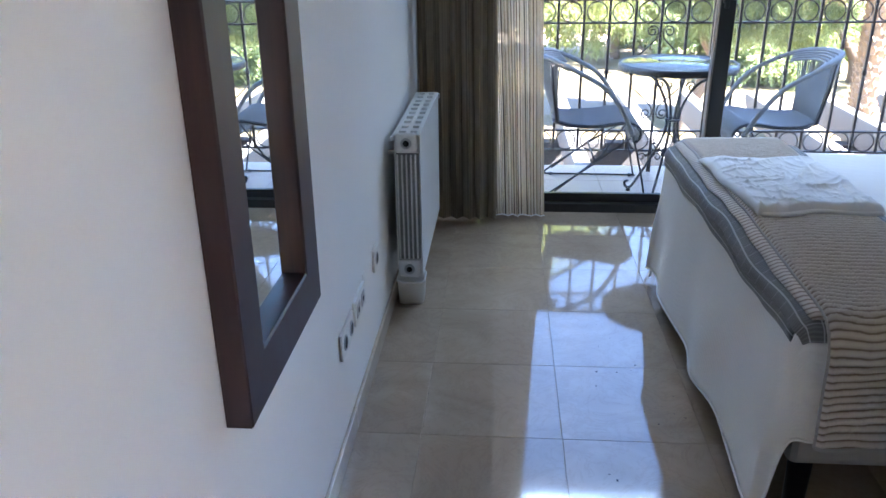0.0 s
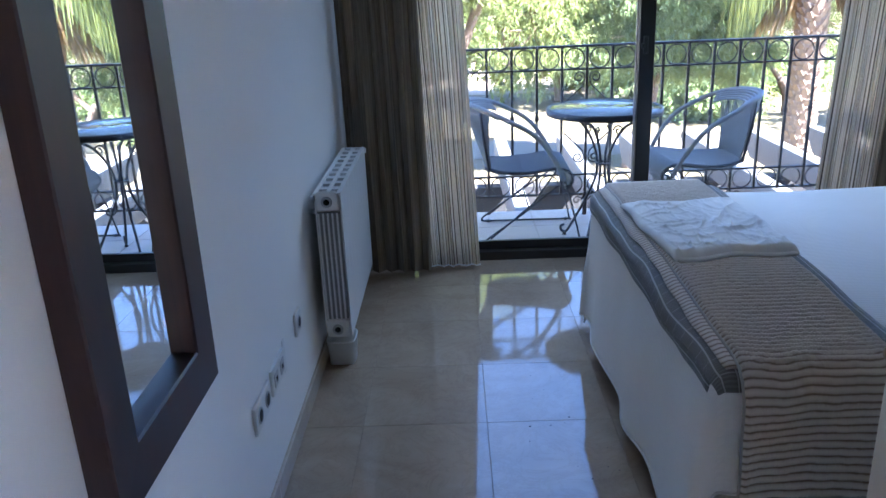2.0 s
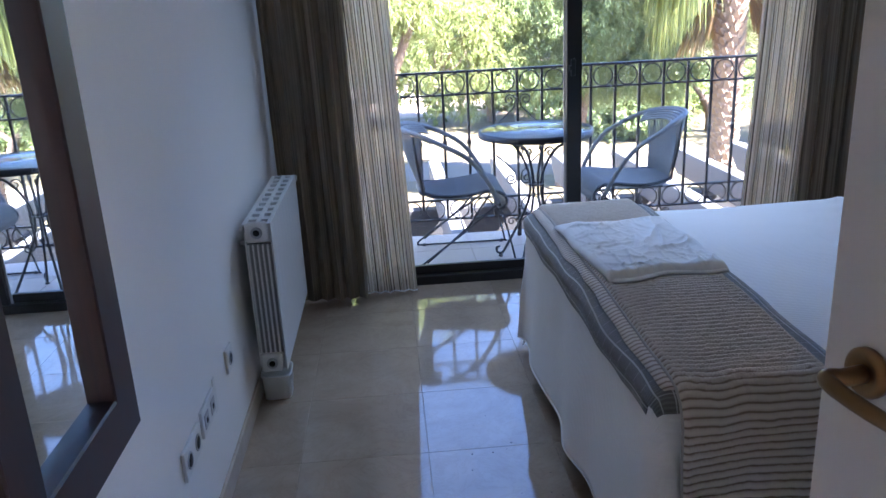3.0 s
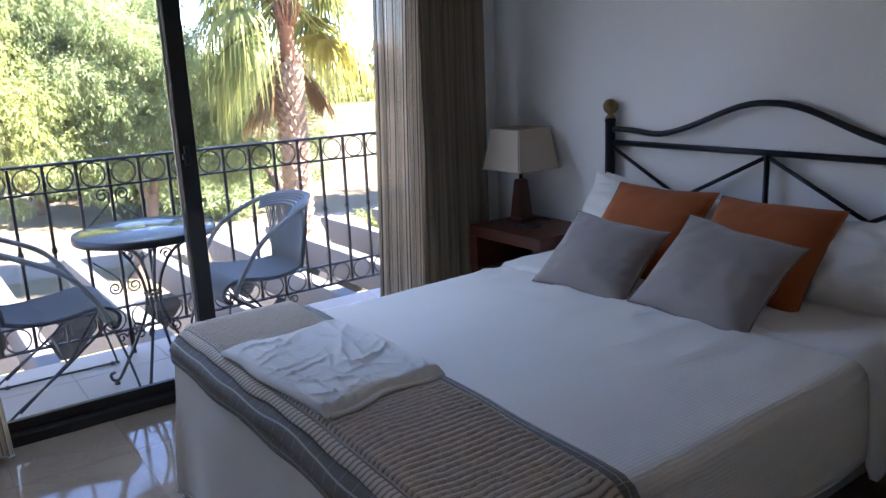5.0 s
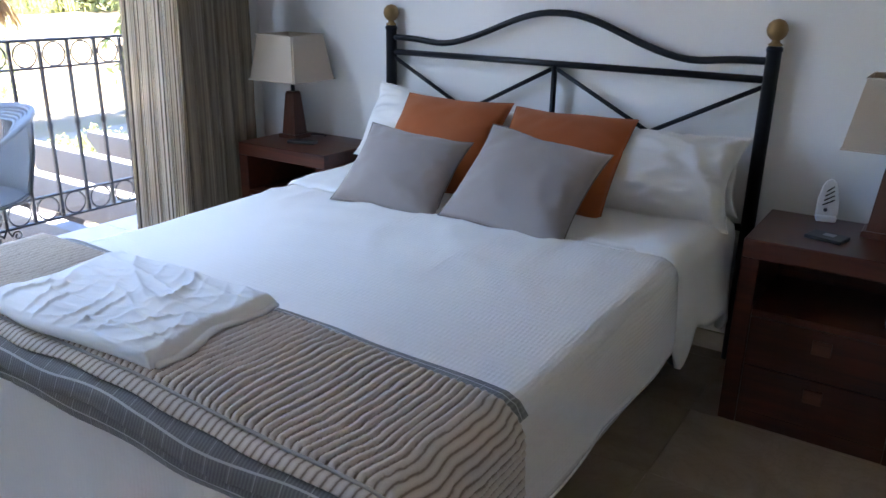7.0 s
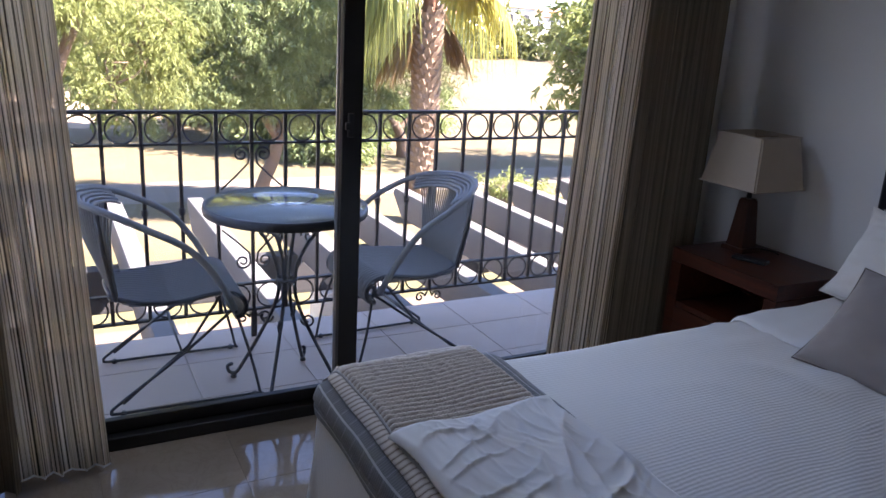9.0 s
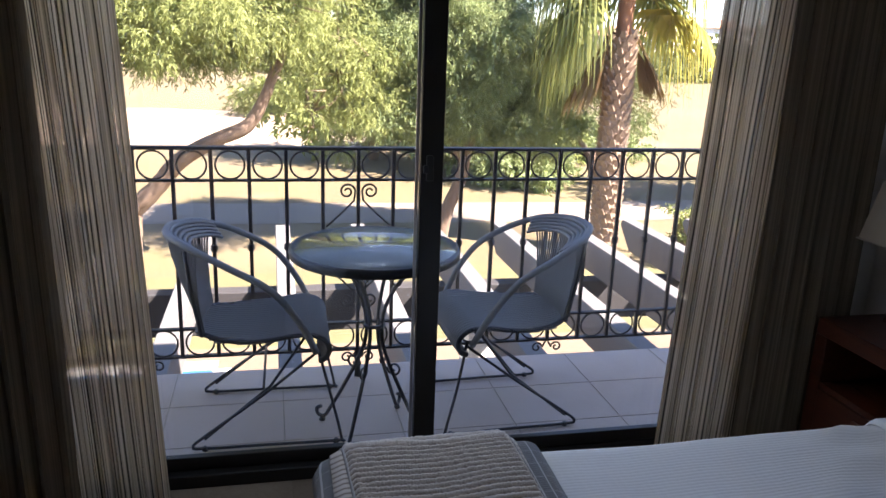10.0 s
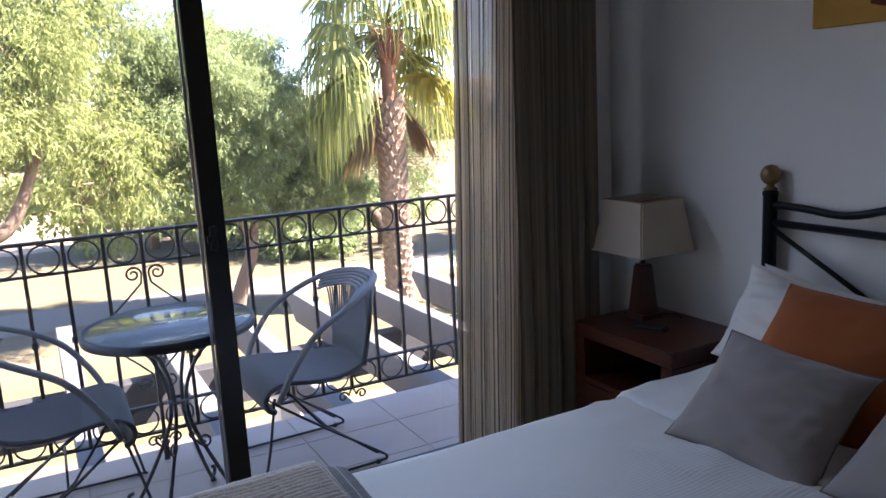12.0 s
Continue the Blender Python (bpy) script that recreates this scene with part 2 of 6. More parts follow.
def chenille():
    """Cream pile ridges with grey-brown grooves between; V of the cloth counts the ridges."""
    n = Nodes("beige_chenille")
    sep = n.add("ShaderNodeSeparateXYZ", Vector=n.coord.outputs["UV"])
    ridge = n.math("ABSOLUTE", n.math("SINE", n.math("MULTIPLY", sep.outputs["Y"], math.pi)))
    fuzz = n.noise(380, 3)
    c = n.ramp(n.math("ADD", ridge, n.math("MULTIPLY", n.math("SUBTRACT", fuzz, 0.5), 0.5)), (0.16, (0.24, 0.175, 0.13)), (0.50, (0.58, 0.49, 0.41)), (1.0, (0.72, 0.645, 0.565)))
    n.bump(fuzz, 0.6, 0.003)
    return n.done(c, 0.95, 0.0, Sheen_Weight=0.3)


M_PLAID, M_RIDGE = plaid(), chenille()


def curtain_cloth():
    n = see_through("taupe_curtain", (0.3, 0.25, 0.2), 0.99, translucent=0.14)
    stripe = n.noise(1.0, 3, 0.6, n.stretch(150, 0.3, 0.3, "UV"))
    c = n.ramp(stripe, (0.35, (0.19, 0.147, 0.105)), (0.65, (0.34, 0.28, 0.205)))
    for k in ("Diffuse BSDF", "Translucent BSDF"):
        n.put(n.tree.nodes[k].inputs["Color"], c)
    return n.mat


def striped_sheer():
    """Open-weave strips: dark cords, pale cords and clear gaps side by side."""
    n = see_through("striped_sheer", (0.3, 0.25, 0.2), 0.6, translucent=0.47)
    v = n.stretch(1, 0, 0, "UV")
    cords = n.noise(170, 2, 0.6, v)
    thin = n.noise(210, 1, 0.5, v)
    c = n.ramp(cords, (0.41, (0.055, 0.038, 0.027)), (0.46, (0.46, 0.37, 0.265)), (0.54, (0.72, 0.60, 0.45)), (0.66, (0.90, 0.80, 0.64)))
    for k in ("Diffuse BSDF", "Translucent BSDF"):
        n.put(n.tree.nodes[k].inputs["Color"], c)
    op = n.ramp(n.math("ADD", n.math("MULTIPLY", thin, 0.6), n.math("MULTIPLY", cords, 0.4)), (0.42, (0.99, 0.99, 0.99)), (0.54, (0.97, 0.97, 0.97)), (0.64, (0.72, 0.72, 0.72)))
    mixers = [k for k in n.tree.nodes if k.bl_idname == "ShaderNodeMixShader"]
    n.put(mixers[1].inputs[0], op)
    return n.mat


M_CURTAIN, M_SHEER = curtain_cloth(), striped_sheer()


# ---- mesh helpers ----
def part(name, bm, material, parent=None, label="", smooth=False):
    """Links a bmesh as one mesh object, under a thing or a part."""
    me = bpy.data.meshes.new(name)
    bm.to_mesh(me)
    bm.free()
    return mesh_part(name, me, material, parent, label, smooth)


def mesh_part(name, me, material, parent=None, label="", smooth=False):
    if smooth and len(me.polygons):
        me.polygons.foreach_set("use_smooth", [True] * len(me.polygons))
    if material and not me.materials:
        me.materials.append(material)
    ob = new(name, me)
    if parent:
        ob.parent = parent
    return tagged(ob, label)


def thing(name, place, label, category, group="", kind=""):
    e = new(name)
    e.empty_display_size = 0.1
    e.location = place
    return tagged(e, label, category, group, kind)


def box(bm, x0, x1, y0, y1, z0, z1, bevel=0.0, seg=2):
    r = bmesh.ops.create_cube(bm, size=1.0)
    m = Matrix.Translation(((x0 + x1) / 2, (y0 + y1) / 2, (z0 + z1) / 2)) @ Matrix.Diagonal((x1 - x0, y1 - y0, z1 - z0, 1))
    bmesh.ops.transform(bm, matrix=m, verts=r["verts"])
    if bevel:
        edges = list({e for v in r["verts"] for e in v.link_edges})
        bmesh.ops.bevel(bm, geom=edges, offset=bevel, segments=seg, affect="EDGES", profile=0.5)
    return bm


def boxed(*dims, bevel=0.0, seg=2):
    return box(bmesh.new(), *dims, bevel=bevel, seg=seg)


def tube(bm, pts, r, seg=8, closed=False):
    """A round rod along a line of points; r: one radius or one a point."""
    pts = [Vector(p) for p in pts]
    n = len(pts)
    rs = list(r) if isinstance(r, (list, tuple)) else [r] * n
    rings, up = [], None
    for i, p in enumerate(pts):
        a = pts[(i - 1) % n] if closed or i else p
        b = pts[(i + 1) % n] if closed or i < n - 1 else p
        d = (b - a).normalized()
        if up is None:
            up = d.orthogonal().normalized()
        up = (up - d * up.dot(d)).normalized()
        side = d.cross(up)
        rings.append([bm.verts.new(p + rs[i] * (math.cos(2 * math.pi * k / seg) * up + math.sin(2 * math.pi * k / seg) * side)) for k in range(seg)])
    for i in range(n if closed else n - 1):
        a, b = rings[i], rings[(i + 1) % n]
        for k in range(seg):
            f = bm.faces.new((a[k], a[(k + 1) % seg], b[(k + 1) % seg], b[k]))
            f.smooth = True
    if not closed:
        bm.faces.new(rings[0][::-1])
        bm.faces.new(rings[-1])
    return bm


def tubed(pts, r, seg=8, closed=False):
    return tube(bmesh.new(), pts, r, seg, closed)


def smooth_line(pts, steps=6):
    """Catmull-Rom through points."""
    pts = [Vector(p) for p in pts]
    out = []
    for i in range(len(pts) - 1):
        p0, p1, p2, p3 = pts[max(i - 1, 0)], pts[i], pts[i + 1], pts[min(i + 2, len(pts) - 1)]
        for k in range(steps):
            t = k / steps
            out.append(0.5 * (2 * p1 + (p2 - p0) * t + (2 * p0 - 5 * p1 + 4 * p2 - p3) * t * t + (3 * p1 - p0 - 3 * p2 + p3) * t**3))
    return out + [pts[-1]]


def lathe(bm, profile, at=(0, 0, 0), seg=20, square=False):
    """Turns a profile of (radius, z) round the upright axis; square: four flat sides."""
    n = 4 if square else seg
    off = math.pi / 4 if square else 0
    k = math.sqrt(2) if square else 1
    rings = [[bm.verts.new((at[0] + k * r * math.cos(off + 2 * math.pi * i / n), at[1] + k * r * math.sin(off + 2 * math.pi * i / n), at[2] + z)) for i in range(n)] for r, z in profile]
    for a, b in zip(rings, rings[1:]):
        for i in range(n):
            f = bm.faces.new((a[i], a[(i + 1) % n], b[(i + 1) % n], b[i]))
            f.smooth = not square
    bm.faces.new(rings[0][::-1])
    bm.faces.new(rings[-1])
    return bm


def sheet(name, fn, us, vs, material, parent=None, label="", thick=None, smooth=True, uv=None):
    """A cloth over a grid: fn(u, v) gives the upper side; thick(u, v), if given, the under side. UV holds u and v."""
    nu, nv = len(us), len(vs)
    top = [fn(u, v) for v in vs for u in us]
    verts, faces = [tuple(p) for p in top], []
    idx = lambda i, j: j * nu + i
    for j in range(nv - 1):
        for i in range(nu - 1):
            faces.append((idx(i, j), idx(i + 1, j), idx(i + 1, j + 1), idx(i, j + 1)))
    uvs = [uv(u, v) if uv else (u, v) for v in vs for u in us]
    if thick:
        k = len(verts)
        verts += [tuple(thick(u, v)) for v in vs for u in us]
        uvs += uvs
        faces += [tuple(k + i for i in f[::-1]) for f in faces]
        rim = [idx(i, 0) for i in range(nu)] + [idx(nu - 1, j) for j in range(1, nv)] + [idx(i, nv - 1) for i in range(nu - 2, -1, -1)] + [idx(0, j) for j in range(nv - 2, 0, -1)]
        for a, b in zip(rim, rim[1:] + rim[:1]):
            faces.append((b, a, k + a, k + b))
    me = bpy.data.meshes.new(name)
    me.from_pydata(verts, [], faces)
    layer = me.uv_layers.new(name="UVMap")
    loops = np.empty(len(me.loops), dtype=np.int32)
    me.loops.foreach_get("vertex_index", loops)
    layer.data.foreach_set("uv", np.array(uvs, dtype=np.float32)[loops].ravel())
    return mesh_part(name, me, material, parent, label, smooth)


def span(a, b, n):
    return [a + (b - a) * i / (n - 1) for i in range(n)]


def wob(x, y, z=0.0, s=1.0):
    return noise.noise(Vector((x * s, y * s, z * s)))


# ---- the room: walls, ceiling, floor ----
RX, RY0, RY1, RH = 3.15, 0.06, 3.96, 2.55
WX0, WX1, WZ = 0.20, 2.70, 2.06          # window opening
DX0, DX1, DZ = 0.30, 1.215, 2.05         # doorway


def structure(name, bm, mat, label, category, **kw):
    ob = part(name, bm, mat, None, label, **kw)
    return tagged(ob, label, category, "", "structure")


structure("wall_west", boxed(-0.20, 0.0, -1.4, RY1 + 0.24, -0.02, RH + 0.05), M_WALL, "white painted plaster wall beside the mirror", "wall")
structure("wall_east", boxed(RX, RX + 0.2, -1.4, RY1 + 0.24, -0.02, RH + 0.05), M_WALL, "white painted plaster wall behind the headboard", "wall")
bm = bmesh.new()
box(bm, 0.002, WX0, RY1, RY1 + 0.2, -0.02, RH)
box(bm, WX1, RX - 0.002, RY1, RY1 + 0.2, -0.02, RH)
box(bm, WX0, WX1, RY1, RY1 + 0.2, WZ, RH)
structure("wall_north", bm, M_WALL, "white plaster wall round the balcony window", "wall")
bm = bmesh.new()
box(bm, 0.002, DX0, RY0 - 0.1, RY0, -0.02, RH)
box(bm, DX1, RX - 0.002, RY0 - 0.1, RY0, -0.02, RH)
box(bm, DX0, DX1, RY0 - 0.1, RY0, DZ, RH)
structure("wall_south", bm, M_WALL, "white plaster wall round the doorway", "wall")
# The gap in this unseen wall is added to let sun brighten the room.
hall = bmesh.new()
box(hall, -0.2, 1.85, -1.6, -1.4, -0.02, RH)
box(hall, 2.45, RX + 0.2, -1.6, -1.4, -0.02, RH)
box(hall, 1.85, 2.45, -1.6, -1.4, 2.20, RH)
structure("wall_hall", hall, M_WALL, "plain white hall wall, unseen, with a gap added for sunlight", "wall")
structure("ceiling", boxed(-0.2, RX + 0.2, -1.6, RY1 + 0.2, RH, RH + 0.15), M_CEIL, "plain white plaster ceiling", "ceiling")

bm = bmesh.new()
for x in (DX0, DX1 - 0.03):
    box(bm, x + 0.001, x + 0.029, RY0 - 0.115, RY0 + 0.012, 0.0, DZ - 0.03, 0.004)
box(bm, DX0 + 0.001, DX1 - 0.001, RY0 - 0.115, RY0 + 0.012, DZ - 0.03, DZ, 0.004)
structure("trim", bm, M_DOOR, "cream lacquered door lining", "door frame")


def skirting():
    runs = [(0.0, 0.012, RY0, 2.0), (0.0, 0.012, 2.0, RY1)]
    bm = bmesh.new()
    for a in runs:
        box(bm, a[0] + 0.0005, a[1], a[2], a[3] - 0.001, 0.002, 0.075, 0.003)
    box(bm, RX - 0.012, RX - 0.0005, RY0, RY1, 0.002, 0.075, 0.003)
    box(bm, 0.014, WX0, RY1 - 0.012, RY1 - 0.0005, 0.002, 0.075, 0.003)
    box(bm, WX1, RX - 0.014, RY1 - 0.012, RY1 - 0.0005, 0.002, 0.075, 0.003)
    box(bm, DX1 + 0.02, RX - 0.014, RY0 + 0.0005, RY0 + 0.012, 0.002, 0.075, 0.003)
    structure("baseboard", bm, M_SKIRT, "pale cream marble skirting along the walls", "baseboard")


skirting()


# ---- the balcony window: dark frame, two sliding leaves ----
def window():
    w = thing("window_1", (1.45, 3.95, 0), "dark bronze sliding glass door to the balcony", "window", kind="structure")
    def p(name, bm, mat, parent=w, label=""):
        ob = part(name, bm, mat, parent, label)
        ob.matrix_parent_inverse = Matrix.Translation((-1.45, -3.95, 0)) if parent is w else Matrix()
        return ob
    y0, y1 = 3.960, 4.030
    p("sill_track", boxed(WX0, WX1, y0, y1 + 0.03, -0.015, 0.045, bevel=0.004), M_ALU)
    p("head_track", boxed(WX0, WX1, y0, y1, 1.985, WZ - 0.001, bevel=0.004), M_ALU)
    for x in (WX0, WX1 - 0.05):
        p("jamb", boxed(x + 0.001, x + 0.049, y0, y1, 0.046, 1.984, bevel=0.003), M_ALU)
    for n, (xa, xb, yc) in enumerate(((WX0 + 0.05, 1.472, 4.010), (1.431, WX1 - 0.05, 3.978))):
        leaf_frame = bmesh.new()
        box(leaf_frame, xa, xa + (0.072 if n else 0.05), yc - 0.015, yc + 0.015, 0.046, 1.984, 0.003)
        box(leaf_frame, xb - (0.05 if n else 0.036), xb, yc - 0.015, yc + 0.015, 0.046, 1.984, 0.003)
        box(leaf_frame, xa + 0.073, xb - 0.052, yc - 0.014, yc + 0.014, 0.047, 0.092, 0.003)
        box(leaf_frame, xa + 0.073, xb - 0.052, yc - 0.014, yc + 0.014, 1.955, 1.983, 0.003)
        f = p("sliding_leaf", leaf_frame, M_ALU)
        g = p("pane", boxed(xa + 0.03, xb - 0.03, yc - 0.003, yc + 0.003, 0.07, 1.97), M_GLASS, f)
        g.visible_shadow = False
    # Added pale strip paints the bright line along the lit leaf edge.
    p("brush_strip", boxed(1.4185, 1.4285, 3.987, 3.994, 0.047, 1.983), M_SILVER, label="pale strip painting the lit leaf edge")
    lat = bmesh.new()
    box(lat, 1.447, 1.469, 3.946, 3.962, 1.02, 1.10, 0.004)
    box(lat, 1.436, 1.452, 3.940, 3.954, 1.045, 1.07, 0.003)
    p("latch", lat, M_BLACKPLASTIC)
    # A dark panel covers the band above the head track.
    p("shutter_box", boxed(WX0 + 0.06, WX1 - 0.06, 3.925, 3.958, WZ + 0.001, 2.30, bevel=0.006), M_ALU, label="dark panel above the window head")


window()


# ---- door leaf, standing open ----
def door():
    hinge, edge = Vector((1.200, 0.130, 0)), Vector((1.030, 0.957, 0))
    d = thing("door_1", hinge, "cream lacquered panel door standing open, brass lever", "door", kind="structure")
    yaw = math.atan2(edge.y - hinge.y, edge.x - hinge.x)
    d.rotation_euler = (0, 0, yaw)
    L = (edge - hinge).length
    part("door_panel", boxed(0, L, -0.02, 0.02, 0.008, 2.015, bevel=0.003), M_DOOR, d)
    for side in (1, -1):
        for z0, z1 in ((0.14, 0.86), (1.16, 1.90)):
            bm = bmesh.new()
            ys = sorted((side * 0.0195, side * 0.027))
            for b in ((0.13, 0.155, z0, z1), (L - 0.155, L - 0.13, z0, z1), (0.157, L - 0.157, z0, z0 + 0.025), (0.157, L - 0.157, z1 - 0.025, z1)):
                box(bm, b[0], b[1], ys[0], ys[1], b[2], b[3], 0.003)
            part("moulding", bm, M_DOOR, d)
        x, z = L - 0.062, 1.0
        bm = bmesh.new()
        lathe(bm, [(0.0, 0.0), (0.027, 0.0), (0.027, 0.006), (0.023, 0.010), (0.018, 0.010), (0.016, 0.008), (0.0, 0.008)], seg=28)
        bmesh.ops.transform(bm, matrix=pose(x, side * 0.0205, z, -90 * side), verts=bm.verts)
        h = part("door_handle", bm, M_BRASS, d, "aged brass lever handle")
        y = lambda k: side * (0.0205 + k)
        lever = tubed(smooth_line([(x, y(0.008), z), (x, y(0.030), z), (x + 0.004, y(0.048), z + 0.001), (x - 0.01, y(0.055), z), (x - 0.05, y(0.056), z - 0.003), (x - 0.115, y(0.052), z - 0.006)], 5), [0.010] * 6 + [0.0095] * 6 + [0.009] * 5 + [0.0085] * 5 + [0.008] * 4, 10)
        part("lever", lever, M_BRASS, h)


door()


# ---- mirror on the west wall ----
def mirror():
    y0, y1, z0, z1, w, dep = 1.082, 1.556, 0.651, 2.02, 0.095, 0.045
    t = thing("wall_mirror", (0.0, (y0 + y1) / 2, z0), "tall wall mirror in a broad dark mahogany frame", "mirror")
    inv = Matrix.Translation((0, -(y0 + y1) / 2, -z0))
    def rail(name, ya, yb, za, zb, mit):
        bm = bmesh.new()
        # outer and inner edge lines, mitred, with a flat face and a square rebate
        prof = [(0.0, 0.002), (0.0, dep - 0.003), (0.03, dep), (0.94, dep - 0.001), (0.99, dep - 0.004), (1.0, 0.016)]
        rings = []
        for s in (0, 1):
            ring = []
            for k, x in prof:
                if mit == "up":
                    yy = ya + (yb - ya) * k
                    zz = (z0 + w * k) if s == 0 else (z1 - w * k)
                else:
                    zz = za + (zb - za) * k
                    yy = (y0 + w * k) if s == 0 else (y1 - w * k)
                ring.append(bm.verts.new((x, yy, zz)))
            rings.append(ring)
        for i in range(len(prof) - 1):
            bm.faces.new((rings[0][i], rings[0][i + 1], rings[1][i + 1], rings[1][i]))
        bmesh.ops.recalc_face_normals(bm, faces=bm.faces)
        ob = part(name, bm, M_MIRRORWOOD, t)
        ob.matrix_parent_inverse = inv
    rail("frame_stile", y0, y0 + w, 0, 0, "up")
    rail("frame_stile", y1, y1 - w, 0, 0, "up")
    rail("frame_rail", 0, 0, z0, z0 + w, "across")
    rail("frame_rail", 0, 0, z1, z1 - w, "across")
    ob = part("mirror_glass", boxed(0.003, 0.018, y0 + w - 0.003, y1 - w + 0.003, z0 + w - 0.003, z1 - w + 0.003), M_MIRROR, t)
    ob.matrix_parent_inverse = inv


mirror()


# ---- radiator, tub, sockets on the west wall ----
def radiator():
    x0, x1, y0, z0, z1, n, w = 0.034, 0.130, 2.788, 0.141, 0.696, 10, 0.0800
    r = thing("radiator", (0.0, y0, 0), "white aluminium column radiator hung on the wall", "radiator")
    inv = Matrix.Translation((0, -y0, 0))
    def p(name, bm, mat, label=""):
        ob = part(name, bm, mat, r, label)
        ob.matrix_parent_inverse = inv
        return ob
    for i in range(n):
        a = y0 + i * w
        bm = bmesh.new()
        box(bm, x1 - 0.006, x1, a + 0.001, a + w - 0.001, z0, z1 - 0.004, 0.0025)
        box(bm, x0, x0 + 0.006, a + 0.004, a + w - 0.004, z0 + 0.02, z1 - 0.03, 0.002)
        for zz in (z0, z1 - 0.075):
            box(bm, x0 + 0.004, x1 - 0.006, a + 0.018, a + w - 0.018, zz, zz + 0.062, 0.006)
        for k in range(4):
            xx = x0 + 0.013 + k * 0.0195
            box(bm, xx, xx + 0.004, a + 0.012, a + w - 0.012, z0 + 0.06, z1 - 0.07)
        # top grille with two openings
        for xa, xb in ((x0 - 0.004, x0 + 0.012), (x0 + 0.040, x0 + 0.055), (x1 - 0.016, x1)):
            box(bm, xa, xb, a + 0.0005, a + w - 0.0005, z1 - 0.008, z1, 0.0015)
        for ya in (a + 0.0005, a + w - 0.0175):
            box(bm, x0 + 0.012, x0 + 0.040, ya, ya + 0.017, z1 - 0.0085, z1 - 0.0005)
            box(bm, x0 + 0.055, x1 - 0.016, ya, ya + 0.017, z1 - 0.0085, z1 - 0.0005)
        p("section", bm, M_WHITEMETAL)
    # Panel colour is darker than the ribs to paint the shade between them.
    p("end_panel", boxed(x0 + 0.006, x1 - 0.008, y0 - 0.001, y0 + 0.010, z0 + 0.075, z1 - 0.070, bevel=0.002), M_RIBGAP, "panel between the ribs, coloured dark for their shade")
    for k in range(5):
        xx = x0 + 0.009 + k * 0.0165
        p("end_rib", boxed(xx, xx + 0.006, y0 - 0.011, y0 - 0.0015, z0 + 0.078, z1 - 0.072, bevel=0.0015), M_WHITEMETAL)
    for zz in (z0, z1 - 0.066):
        bm = boxed(x0 + 0.004, x1 - 0.012, y0 - 0.008, y0 + 0.015, zz, zz + 0.072, bevel=0.012, seg=3)
        p("end_cap", bm, M_WHITEMETAL)
        bm = bmesh.new()
        lathe(bm, [(0.0, 0), (0.020, 0), (0.020, 0.006), (0.013, 0.008), (0.012, 0.004), (0.0, 0.004)], seg=20)
        bmesh.ops.transform(bm, matrix=pose(x0 + 0.045, y0 - 0.007, zz + 0.036, 90), verts=bm.verts)
        p("plug", bm, M_GREYMETAL)
        bm = bmesh.new()
        lathe(bm, [(0, 0), (0.011, 0), (0.011, 0.001), (0, 0.001)], seg=16)
        bmesh.ops.transform(bm, matrix=pose(x0 + 0.045, y0 - 0.0125, zz + 0.036, 90), verts=bm.verts)
        p("plug_hole", bm, M_DARKHOLE)
    for yy in (y0 + 0.10, y0 + n * w - 0.10):
        p("bracket", boxed(0.0, x0 + 0.02, yy - 0.006, yy + 0.006, z1 - 0.10, z1 - 0.085), M_WHITEMETAL)
    bm = tubed([(0.001, y0 + n * w + 0.02, 0.14), (0.05, y0 + n * w + 0.02, 0.14), (0.075, y0 + n * w + 0.012, 0.13), (0.075, y0 + n * w - 0.01, 0.13)], 0.008)
    p("valve_pipe", bm, M_WHITEMETAL)
    p("hook", boxed(x0 - 0.012, x0, y0 - 0.006, y0 + 0.02, z1 - 0.022, z1 - 0.006, bevel=0.003), M_WHITEMETAL)
    p("air_valve", boxed(x0 + 0.03, x1 + 0.006, y0 + n * w, y0 + n * w + 0.012, z1 - 0.03, z1 - 0.006, bevel=0.003), M_WHITEMETAL)


radiator()


def tub():
    t = thing("plastic_tub", (0.073, 2.893, 0.0), "small white plastic tub on the marble floor", "tub")
    bm = bmesh.new()
    prof = [(0.044, 0.0), (0.049, 0.001), (0.054, 0.092), (0.057, 0.093), (0.057, 0.100), (0.052, 0.100), (0.047, 0.006), (0.0, 0.005)]
    rings = []
    for r, z in prof:
        ring = []
        for k in range(24):
            a = 2 * math.pi * k / 24
            c, s = math.cos(a), math.sin(a)
            q = (abs(c) ** 5 + abs(s) ** 5) ** -0.2
            ring.append(bm.verts.new((r * q * c, 1.15 * r * q * s, z)))
        rings.append(ring)
    for a, b in zip(rings, rings[1:]):
        for k in range(24):
            bm.faces.new((a[k], a[(k + 1) % 24], b[(k + 1) % 24], b[k]))
    bm.faces.new(rings[0][::-1])
    part("tub_body", bm, M_PLASTIC, t, smooth=True)


tub()


def specks():
    rng = random.Random(8)
    bm = bmesh.new()
    for _ in range(16):
        x, y, r = rng.uniform(0.72, 1.0), rng.uniform(1.5, 2.75), rng.uniform(0.001, 0.0028)
        box(bm, x - r, x + r * rng.uniform(0.5, 2.0), y - r, y + r, 0.0004, 0.0004 + 0.5 * r)
    tagged(part("crumbs", bm, M_DARKHOLE), "dark specks of dirt scattered on the marble", "crumbs", "", "stuff")


specks()


